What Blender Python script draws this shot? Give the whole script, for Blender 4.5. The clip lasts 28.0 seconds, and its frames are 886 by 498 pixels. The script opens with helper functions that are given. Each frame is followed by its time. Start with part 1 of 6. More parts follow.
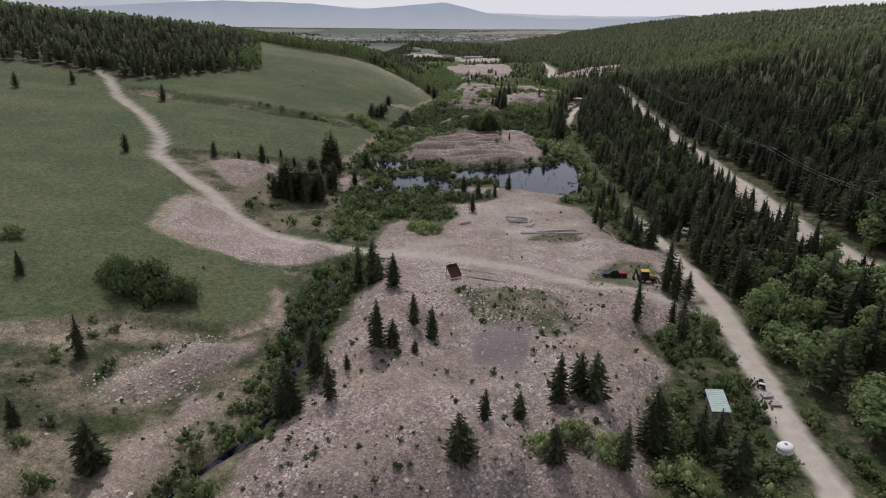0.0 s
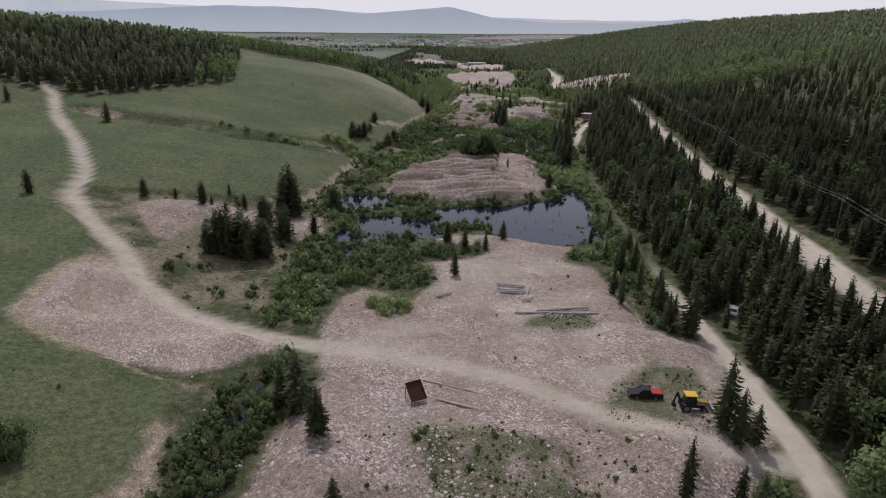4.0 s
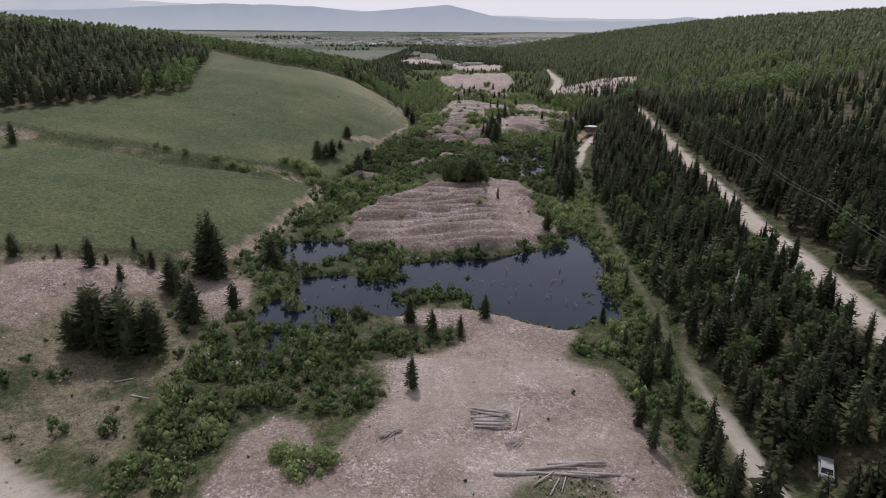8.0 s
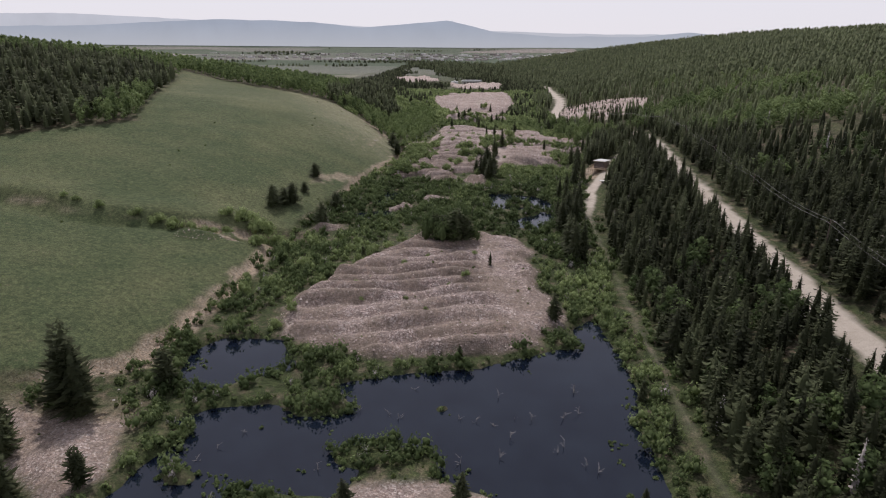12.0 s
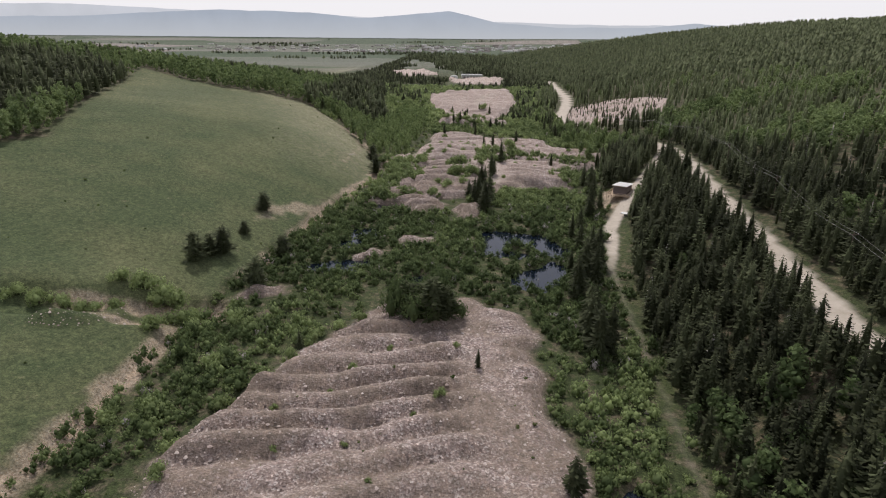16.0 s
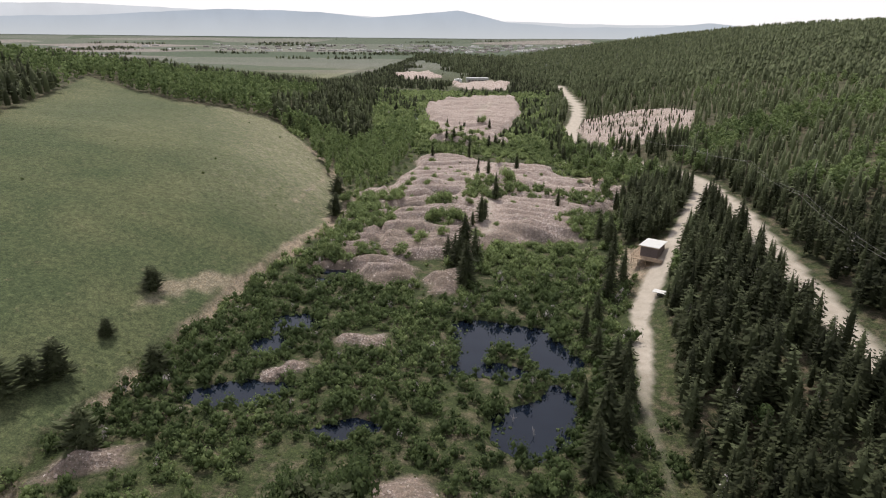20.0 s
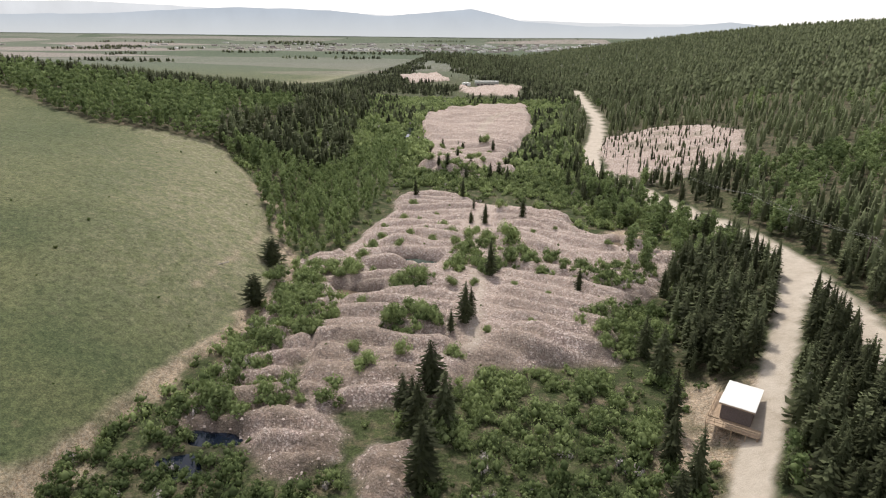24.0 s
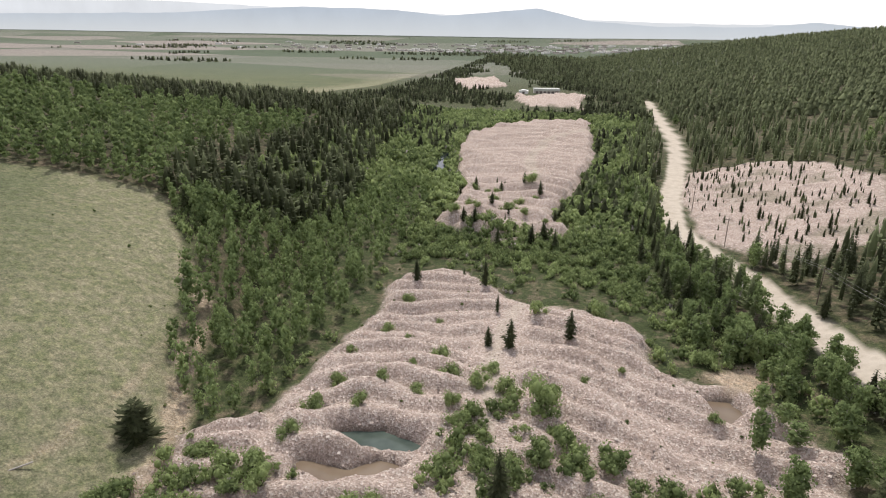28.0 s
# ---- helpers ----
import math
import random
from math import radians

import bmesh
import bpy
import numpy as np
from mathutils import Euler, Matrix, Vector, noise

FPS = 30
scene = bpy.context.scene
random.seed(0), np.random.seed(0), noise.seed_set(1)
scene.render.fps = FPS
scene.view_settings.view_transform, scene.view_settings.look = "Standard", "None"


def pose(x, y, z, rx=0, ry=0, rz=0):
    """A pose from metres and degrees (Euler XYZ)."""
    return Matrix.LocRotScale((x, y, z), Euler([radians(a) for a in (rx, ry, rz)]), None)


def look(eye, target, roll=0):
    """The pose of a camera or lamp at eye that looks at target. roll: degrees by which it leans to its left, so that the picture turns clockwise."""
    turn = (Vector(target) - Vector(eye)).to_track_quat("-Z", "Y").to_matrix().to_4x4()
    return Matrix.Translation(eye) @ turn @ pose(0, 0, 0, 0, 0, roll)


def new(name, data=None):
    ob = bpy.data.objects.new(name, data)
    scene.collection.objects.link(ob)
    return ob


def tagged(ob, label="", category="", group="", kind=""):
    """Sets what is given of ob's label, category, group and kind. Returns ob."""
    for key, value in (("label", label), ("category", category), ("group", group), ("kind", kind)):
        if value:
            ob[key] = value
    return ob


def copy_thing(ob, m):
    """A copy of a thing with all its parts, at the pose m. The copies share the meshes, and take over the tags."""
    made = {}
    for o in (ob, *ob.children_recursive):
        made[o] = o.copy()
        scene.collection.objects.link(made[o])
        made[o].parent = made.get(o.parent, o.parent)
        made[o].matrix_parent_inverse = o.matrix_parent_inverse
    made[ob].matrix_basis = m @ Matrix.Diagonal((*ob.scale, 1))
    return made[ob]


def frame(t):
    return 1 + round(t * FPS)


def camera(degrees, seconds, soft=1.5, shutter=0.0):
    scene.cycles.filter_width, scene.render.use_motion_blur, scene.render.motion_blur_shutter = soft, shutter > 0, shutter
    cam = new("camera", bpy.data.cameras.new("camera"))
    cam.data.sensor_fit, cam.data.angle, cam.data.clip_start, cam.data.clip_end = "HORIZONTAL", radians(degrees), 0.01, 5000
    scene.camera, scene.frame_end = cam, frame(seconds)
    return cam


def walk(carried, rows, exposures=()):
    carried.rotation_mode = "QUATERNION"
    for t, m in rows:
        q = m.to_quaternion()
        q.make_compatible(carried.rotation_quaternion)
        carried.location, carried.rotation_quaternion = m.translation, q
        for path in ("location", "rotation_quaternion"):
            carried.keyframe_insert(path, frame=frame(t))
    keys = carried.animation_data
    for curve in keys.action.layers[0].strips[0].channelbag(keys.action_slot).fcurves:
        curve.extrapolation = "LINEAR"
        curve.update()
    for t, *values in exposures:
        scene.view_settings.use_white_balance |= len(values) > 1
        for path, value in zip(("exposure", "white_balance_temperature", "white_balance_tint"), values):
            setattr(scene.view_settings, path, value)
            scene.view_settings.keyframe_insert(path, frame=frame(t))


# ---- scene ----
cam = camera(71.0, 28.0, soft=1.1)
METRES, EYE, TILT, LEAN, TURN = 411.0, 60.0, 0.0, 0.0, 0.0
ROWS = [
    (0.0, 0.0, 0.0, 0.0, 0.2, -20.31, -0.55),
    (0.5, 0.0024, 0.0125, 0.0007, 0.3, -20.35, -0.55),
    (1.0, 0.0044, 0.0245, 0.0012, 0.37, -20.29, -0.55),
    (1.5, 0.0063, 0.0374, 0.0015, 0.49, -19.73, -0.53),
    (2.0, 0.0084, 0.0503, 0.0018, 0.6, -19.89, -0.53),
    (2.5, 0.0104, 0.0633, 0.002, 0.67, -19.92, -0.51),
    (3.0, 0.0124, 0.0769, 0.0025, 0.67, -19.96, -0.53),
    (3.5, 0.0148, 0.0911, 0.003, 0.7, -19.95, -0.52),
    (4.0, 0.0172, 0.1058, 0.0033, 0.71, -19.96, -0.51),
    (4.5, 0.0198, 0.1208, 0.0037, 0.72, -19.99, -0.49),
    (6.5, 0.0294, 0.179, 0.0056, 0.66, -20.08, -0.45),
    (7.0, 0.0314, 0.1926, 0.006, 0.67, -20.09, -0.45),
    (7.5, 0.0332, 0.2059, 0.0064, 0.68, -20.1, -0.47),
    (8.0, 0.0349, 0.219, 0.0068, 0.7, -20.12, -0.47),
    (8.5, 0.0368, 0.2319, 0.0071, 0.73, -20.12, -0.44),
    (9.0, 0.0383, 0.2446, 0.0074, 0.73, -20.1, -0.45),
    (9.5, 0.0399, 0.2583, 0.0079, 0.73, -20.06, -0.44),
    (10.0, 0.0417, 0.2734, 0.0084, 0.74, -20.05, -0.43),
    (10.5, 0.0436, 0.289, 0.0089, 0.76, -19.93, -0.44),
    (11.0, 0.0452, 0.3047, 0.0094, 0.77, -18.84, -0.42),
    (11.5, 0.0469, 0.3202, 0.01, 0.78, -18.85, -0.41),
    (12.0, 0.0485, 0.3357, 0.0105, 0.77, -18.86, -0.45),
    (12.5, 0.0501, 0.3511, 0.0111, 0.8, -18.88, -0.42),
    (14.5, 0.0562, 0.4147, 0.0128, 0.89, -18.93, -0.49),
    (15.0, 0.0582, 0.4327, 0.0134, 0.93, -18.93, -0.47),
    (15.5, 0.0603, 0.451, 0.0138, 0.96, -18.93, -0.51),
    (16.0, 0.0624, 0.469, 0.0145, 1.0, -19.63, -0.5),
    (16.5, 0.0648, 0.4872, 0.0152, 1.02, -19.65, -0.52),
    (17.0, 0.0672, 0.5057, 0.0159, 0.97, -19.64, -0.52),
    (17.5, 0.07, 0.5241, 0.0165, 0.99, -19.68, -0.54),
    (18.0, 0.0732, 0.542, 0.017, 1.02, -19.68, -0.51),
    (18.5, 0.0766, 0.5598, 0.0172, 1.07, -19.68, -0.51),
    (19.0, 0.0803, 0.5781, 0.0175, 1.11, -19.67, -0.49),
    (19.5, 0.0835, 0.5974, 0.018, 1.15, -19.66, -0.5),
    (20.0, 0.0865, 0.6175, 0.0188, 1.94, -19.69, -0.53),
    (20.5, 0.0896, 0.6386, 0.0196, 2.8, -19.72, -0.53),
    (21.0, 0.0925, 0.6596, 0.0205, 2.91, -19.76, -0.52),
    (21.5, 0.0952, 0.6809, 0.0211, 2.97, -19.8, -0.54),
    (23.5, 0.1035, 0.7691, 0.0223, 3.19, -19.82, -0.58),
    (24.0, 0.1059, 0.7938, 0.0225, 3.2, -19.82, -0.59),
    (24.5, 0.1083, 0.8186, 0.023, 3.23, -19.82, -0.61),
    (25.0, 0.111, 0.8433, 0.0238, 3.25, -19.83, -0.6),
    (25.5, 0.1133, 0.868, 0.0247, 4.41, -19.89, -0.67),
    (26.0, 0.1164, 0.8928, 0.0257, 7.87, -19.93, -0.74),
    (26.5, 0.1186, 0.9175, 0.0269, 8.34, -19.95, -0.73),
    (27.0, 0.1202, 0.9423, 0.0277, 8.47, -19.97, -0.74),
    (27.5, 0.1218, 0.9669, 0.0287, 8.69, -19.97, -0.72),
    (28.0, 0.123, 0.9913, 0.0298, 8.92, -19.95, -0.72),
]
walk(cam, [(t, pose(0, 0, EYE, TILT, LEAN, TURN) @ pose(METRES * x, METRES * y, METRES * z, 90 + pitch, roll, yaw)) for t, x, y, z, yaw, pitch, roll in ROWS], exposures=[(0, -0.3, 6150, 14), (8, -0.22, 6150, 16), (12, -0.18, 6300, 16), (15, -0.07, 6400, 13), (20, 0.2, 6550, 10), (25, 0.4, 6700, 9), (28, 0.39, 6600, 9)])

# ---- light: a bright, hazy sky with thin cloud ----
SUN_UP, SUN_FROM = 55.0, 345.0  # degrees above the ground, clockwise from straight ahead
world = bpy.data.worlds.new("sky")
scene.world = world
world.use_nodes = True
wn, wl = world.node_tree.nodes, world.node_tree.links
sky = wn.new("ShaderNodeTexSky")
sky.sky_type, sky.sun_disc = "NISHITA", False
sky.sun_elevation, sky.sun_rotation = radians(SUN_UP), radians(SUN_FROM)
sky.altitude, sky.air_density, sky.dust_density, sky.ozone_density = 2900, 1.0, 6.0, 1.0
veil = wn.new("ShaderNodeMix")
veil.data_type = "RGBA"
veil.inputs["B"].default_value = (9.1, 8.88, 9.05, 1)
# the haze is thickest and brightest towards the horizon
up = wn.new("ShaderNodeSeparateXYZ")
wl.new(wn.new("ShaderNodeTexCoord").outputs["Generated"], up.inputs[0])
thin = wn.new("ShaderNodeMapRange")
thin.interpolation_type = "SMOOTHSTEP"
for key, v in (("From Min", 0.0), ("From Max", 0.55), ("To Min", 0.92), ("To Max", 0.5)):
    thin.inputs[key].default_value = v
wl.new(up.outputs["Z"], thin.inputs["Value"])
wl.new(thin.outputs["Result"], veil.inputs["Factor"])
wl.new(sky.outputs["Color"], veil.inputs["A"])
back = wn["Background"]
wl.new(veil.outputs["Result"], back.inputs["Color"])
back.inputs["Strength"].default_value = 0.1
sun = new("sun", bpy.data.lights.new("sun", "SUN"))
sun.data.energy, sun.data.angle, sun.data.color = 2.6, radians(5), (1.0, 0.95, 0.87)
az = radians(SUN_FROM)
sun.matrix_world = look((0, 0, 300), (-300 * math.sin(az) * math.cos(radians(SUN_UP)), -300 * math.cos(az) * math.cos(radians(SUN_UP)), 300 - 300 * math.sin(radians(SUN_UP))))

# ---- materials ----
def mat(name, rough=0.8, metal=0.0, spec=0.3):
    m = bpy.data.materials.new(name)
    m.use_nodes = True
    b = m.node_tree.nodes["Principled BSDF"]
    b.inputs["Roughness"].default_value, b.inputs["Metallic"].default_value = rough, metal
    b.inputs["Specular IOR Level"].default_value = spec
    return m, m.node_tree.nodes, m.node_tree.links, b


def noise_node(n, l, scale, detail=4.0, rough=0.6, coord=None, out="Position"):
    t = n.new("ShaderNodeTexNoise")
    t.inputs["Scale"].default_value, t.inputs["Detail"].default_value, t.inputs["Roughness"].default_value = scale, detail, rough
    if coord is None:
        coord = n.new("ShaderNodeNewGeometry").outputs["Position"]
    l.new(coord, t.inputs["Vector"])
    return t.outputs["Fac"]


def ramp(n, l, fac, *stops):
    r = n.new("ShaderNodeValToRGB")
    e = r.color_ramp.elements
    while len(e) < len(stops):
        e.new(0.5)
    for el, (p, c) in zip(e, stops):
        el.position, el.color = p, (*c, 1)
    l.new(fac, r.inputs["Fac"])
    return r.outputs["Color"]


def mix(n, l, fac, a, b, how="MIX"):
    m = n.new("ShaderNodeMix")
    m.data_type, m.blend_type = "RGBA", how
    for sock, v in (("Factor", fac), ("A", a), ("B", b)):
        if hasattr(v, "is_linked"):
            l.new(v, m.inputs[sock])
        elif sock == "Factor":
            m.inputs[sock].default_value = v
        else:
            m.inputs[sock].default_value = (*v, 1)
    return m.outputs["Result"]


def calc(n, l, how, a, b):
    m = n.new("ShaderNodeMath")
    m.operation = how
    for k, v in enumerate((a, b)):
        if hasattr(v, "is_linked"):
            l.new(v, m.inputs[k])
        else:
            m.inputs[k].default_value = v
    return m.outputs[0]


def bump(n, l, b, height, strength, dist):
    k = n.new("ShaderNodeBump")
    k.inputs["Strength"].default_value, k.inputs["Distance"].default_value = strength, dist
    l.new(height, k.inputs["Height"])
    l.new(k.outputs["Normal"], b.inputs["Normal"])


def plain(name, colour, rough=0.7, metal=0.0, grain=4.0, vary=0.25, relief=0.0):
    """A surface of one paint or stuff, mottled and worn at two scales."""
    m, n, l, b = mat(name, rough, metal)
    co = n.new("ShaderNodeTexCoord").outputs["Object"]
    f = calc(n, l, "ADD", calc(n, l, "MULTIPLY", noise_node(n, l, grain, coord=co), 0.6), calc(n, l, "MULTIPLY", noise_node(n, l, grain * 9, coord=co), 0.4))
    lo, hi = [c * (1 - vary) for c in colour], [min(1, c * (1 + vary)) for c in colour]
    l.new(ramp(n, l, f, (0.3, lo), (0.7, hi)), b.inputs["Base Color"])
    if relief:
        bump(n, l, b, f, 0.5, relief)
    return m


def leafy(name, dark, mid, light, rough=0.75):
    """Foliage: a tint for each plant, a lighter or darker cast for each spray."""
    m, n, l, b = mat(name, rough, spec=0.15)
    at = n.new("ShaderNodeAttribute")
    at.attribute_name = "tint"
    geo = n.new("ShaderNodeNewGeometry")
    info = n.new("ShaderNodeObjectInfo")
    f = calc(n, l, "ADD", calc(n, l, "MULTIPLY", at.outputs["Fac"], 0.55), calc(n, l, "MULTIPLY", geo.outputs["Random Per Island"], 0.3))
    f = calc(n, l, "ADD", f, calc(n, l, "MULTIPLY", info.outputs["Random"], 0.15))
    tone = ramp(n, l, f, (0.1, dark), (0.5, mid), (0.9, light))
    l.new(tone, b.inputs["Base Color"])
    # thin leaves let some light through
    glow, both = n.new("ShaderNodeBsdfTranslucent"), n.new("ShaderNodeMixShader")
    l.new(tone, glow.inputs["Color"])
    both.inputs[0].default_value = 0.45
    l.new(b.outputs[0], both.inputs[1]), l.new(glow.outputs[0], both.inputs[2])
    l.new(both.outputs[0], n["Material Output"].inputs["Surface"])
    return m


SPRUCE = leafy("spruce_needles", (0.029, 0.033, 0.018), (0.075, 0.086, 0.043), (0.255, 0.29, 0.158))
WILLOW = leafy("willow_leaves", (0.056, 0.080, 0.033), (0.128, 0.170, 0.069), (0.36, 0.43, 0.19))
ASPEN = leafy("aspen_leaves", (0.078, 0.110, 0.045), (0.155, 0.206, 0.085), (0.33, 0.405, 0.18))
SEDGE = leafy("sedge_blades", (0.06, 0.09, 0.03), (0.10, 0.135, 0.045), (0.17, 0.19, 0.08))
BARK = plain("conifer_bark", (0.09, 0.07, 0.055), 0.9, grain=3, vary=0.4)
PALEBARK = plain("aspen_bark", (0.42, 0.40, 0.34), 0.85, grain=3, vary=0.3)
DEADWOOD = plain("weathered_grey_wood", (0.40, 0.36, 0.335), 0.9, grain=2, vary=0.4)


def stone_material(name, *stops):
    m, n, l, b = mat(name, 0.9, spec=0.2)
    geo = n.new("ShaderNodeNewGeometry")
    f = calc(n, l, "ADD", calc(n, l, "MULTIPLY", geo.outputs["Random Per Island"], 0.8), calc(n, l, "MULTIPLY", noise_node(n, l, 9.0), 0.2))
    l.new(ramp(n, l, f, *stops), b.inputs["Base Color"])
    return m


STONE = stone_material("tailing_stone", (0.1, (0.20, 0.155, 0.135)), (0.5, (0.37, 0.295, 0.265)), (0.8, (0.48, 0.40, 0.36)), (0.97, (0.64, 0.575, 0.54)))
PALE_STONE = stone_material("pale_boulder", (0.1, (0.24, 0.21, 0.195)), (0.6, (0.38, 0.35, 0.33)), (0.95, (0.56, 0.53, 0.51)))


def ground_material():
    m, n, l, b = mat("ground", 0.93, spec=0.15)
    z1, z2, z3 = n.new("ShaderNodeAttribute"), n.new("ShaderNodeAttribute"), n.new("ShaderNodeAttribute")
    z1.attribute_name, z2.attribute_name, z3.attribute_name = "zone", "cover", "reach"
    s3 = n.new("ShaderNodeSeparateColor")
    l.new(z3.outputs["Color"], s3.inputs[0])
    s1, s2 = n.new("ShaderNodeSeparateColor"), n.new("ShaderNodeSeparateColor")
    l.new(z1.outputs["Color"], s1.inputs[0]), l.new(z2.outputs["Color"], s2.inputs[0])
    gravel, grass, road = s1.outputs[0], s1.outputs[1], s1.outputs[2]
    earth, wet, moss = s2.outputs[0], s2.outputs[1], s2.outputs[2]
    fine, mid, broad = noise_node(n, l, 2.6, 5, 0.75), noise_node(n, l, 0.35, 5, 0.65), noise_node(n, l, 0.03, 4, 0.6)
    vor = n.new("ShaderNodeTexVoronoi")
    vor.inputs["Scale"].default_value = 3.4
    l.new(n.new("ShaderNodeNewGeometry").outputs["Position"], vor.inputs["Vector"])
    stone = n.new("ShaderNodeSeparateColor")
    l.new(vor.outputs["Color"], stone.inputs[0])
    # scrubby valley floor
    floor_c = mix(n, l, ramp(n, l, mid, (0.48, (0, 0, 0)), (0.66, (1, 1, 1))), ramp(n, l, fine, (0.3, (0.030, 0.040, 0.018)), (0.7, (0.07, 0.088, 0.036))), ramp(n, l, fine, (0.3, (0.085, 0.072, 0.045)), (0.7, (0.20, 0.165, 0.12))))
    # tailings: many pale and rusty stones
    stones = ramp(n, l, stone.outputs[0], (0.0, (0.16, 0.118, 0.105)), (0.45, (0.31, 0.243, 0.222)), (0.75, (0.43, 0.352, 0.322)), (1.0, (0.72, 0.645, 0.605)))
    patch = noise_node(n, l, 0.09, 4, 0.65)
    gravel_c = mix(n, l, 0.22, stones, ramp(n, l, mid, (0.3, (0.245, 0.185, 0.165)), (0.7, (0.385, 0.305, 0.277))))
    gravel_c = mix(n, l, ramp(n, l, patch, (0.44, (0.85, 0.85, 0.85)), (0.64, (0, 0, 0))), gravel_c, mix(n, l, fine, (0.15, 0.115, 0.09), (0.30, 0.24, 0.195)))
    # meadow: short grass with straw patches
    grass_c = mix(n, l, ramp(n, l, broad, (0.42, (0, 0, 0)), (0.66, (0.8, 0.8, 0.8))), ramp(n, l, fine, (0.28, (0.047, 0.067, 0.031)), (0.72, (0.100, 0.122, 0.058))), ramp(n, l, fine, (0.28, (0.085, 0.10, 0.048)), (0.72, (0.165, 0.165, 0.085))))
    grass_c = mix(n, l, ramp(n, l, mid, (0.62, (0, 0, 0)), (0.78, (0.6, 0.6, 0.6))), grass_c, (0.24, 0.20, 0.13))
    road_c = ramp(n, l, mid, (0.3, (0.43, 0.37, 0.305)), (0.7, (0.57, 0.505, 0.435)))
    earth_c = mix(n, l, ramp(n, l, fine, (0.4, (0, 0, 0)), (0.6, (1, 1, 1))), (0.30, 0.22, 0.155), (0.46, 0.385, 0.31))
    moss_c = ramp(n, l, fine, (0.3, (0.048, 0.060, 0.025)), (0.7, (0.105, 0.125, 0.052)))
    duff_c = mix(n, l, ramp(n, l, mid, (0.45, (0, 0, 0)), (0.65, (1, 1, 1))), (0.060, 0.064, 0.034), (0.15, 0.118, 0.085))
    dry_c = mix(n, l, ramp(n, l, mid, (0.38, (0, 0, 0)), (0.62, (0.85, 0.85, 0.85))), ramp(n, l, fine, (0.28, (0.12, 0.135, 0.070)), (0.72, (0.225, 0.225, 0.130))), ramp(n, l, fine, (0.28, (0.20, 0.185, 0.125)), (0.72, (0.33, 0.295, 0.215))))
    fields = n.new("ShaderNodeTexVoronoi")
    fields.inputs["Scale"].default_value = 0.0028
    stretch = n.new("ShaderNodeVectorMath")
    stretch.operation = "MULTIPLY"
    stretch.inputs[1].default_value = (0.45, 1.0, 0.0)
    l.new(n.new("ShaderNodeNewGeometry").outputs["Position"], stretch.inputs[0])
    l.new(stretch.outputs[0], fields.inputs["Vector"])
    fs = n.new("ShaderNodeSeparateColor")
    l.new(fields.outputs["Color"], fs.inputs[0])
    # field colours of the plain, greyed: distance haze is put into them
    plain_c = ramp(n, l, fs.outputs[0], (0.1, (0.085, 0.108, 0.07)), (0.45, (0.125, 0.142, 0.105)), (0.75, (0.165, 0.168, 0.138)), (0.95, (0.25, 0.22, 0.20)))
    grass_c = mix(n, l, s3.outputs[2], grass_c, dry_c)
    blotch = noise_node(n, l, 0.85, 6, 0.8)
    # paler gravel: cleaner stones, and the north's brighter sun put into the colour
    pale_gravel_c = mix(n, l, 0.14, ramp(n, l, stone.outputs[0], (0.0, (0.32, 0.245, 0.21)), (0.4, (0.44, 0.35, 0.31)), (0.8, (0.53, 0.44, 0.395)), (1.0, (0.70, 0.62, 0.57))), gravel_c)
    gravel_c = mix(n, l, s3.outputs[2], gravel_c, pale_gravel_c)
    c = mix(n, l, gravel, floor_c, gravel_c)
    c = mix(n, l, grass, c, grass_c)
    c = mix(n, l, s3.outputs[0], c, duff_c)
    c = mix(n, l, calc(n, l, "MULTIPLY", s3.outputs[1], calc(n, l, "SUBTRACT", 1.0, gravel)), c, plain_c)
    c = mix(n, l, moss, c, moss_c)
    c = mix(n, l, earth, c, earth_c)
    # grain at the size of single stones and tussocks, in patches
    soften = calc(n, l, "SUBTRACT", 1.0, calc(n, l, "MULTIPLY", gravel, calc(n, l, "ADD", 0.2, calc(n, l, "MULTIPLY", s3.outputs[2], 0.4))))
    c = mix(n, l, soften, c, ramp(n, l, blotch, (0.33, (0.5, 0.52, 0.5)), (0.5, (1, 1, 1)), (0.67, (1.55, 1.48, 1.42))), "MULTIPLY")
    c = mix(n, l, soften, c, ramp(n, l, noise_node(n, l, 3.2, 3, 0.8), (0.3, (0.6, 0.6, 0.6)), (0.5, (1, 1, 1)), (0.7, (1.4, 1.4, 1.4))), "MULTIPLY")
    c = mix(n, l, road, c, road_c)
    c = mix(n, l, wet, c, (0.045, 0.038, 0.03))
    # a patch of dried grey silt
    c = mix(n, l, z2.outputs["Alpha"], ramp(n, l, mid, (0.3, (0.185, 0.155, 0.155)), (0.7, (0.25, 0.215, 0.21))), c)
    l.new(c, b.inputs["Base Color"])
    h = calc(n, l, "ADD", calc(n, l, "MULTIPLY", vor.outputs["Distance"], calc(n, l, "MULTIPLY", gravel, 0.9)), fine)
    h = calc(n, l, "ADD", h, calc(n, l, "MULTIPLY", blotch, calc(n, l, "ADD", 0.6, calc(n, l, "MULTIPLY", gravel, 1.6))))
    bump(n, l, b, h, 0.7, 0.26)
    return m


GROUND = ground_material()


def water_material(name, deep, shallow):
    m, n, l, b = mat(name, 0.06, spec=0.38)
    c = ramp(n, l, noise_node(n, l, 0.12, 3, 0.6), (0.35, deep), (0.7, shallow))
    l.new(c, b.inputs["Base Color"])
    bump(n, l, b, noise_node(n, l, 1.4, 2, 0.5), 0.12, 0.03)
    return m


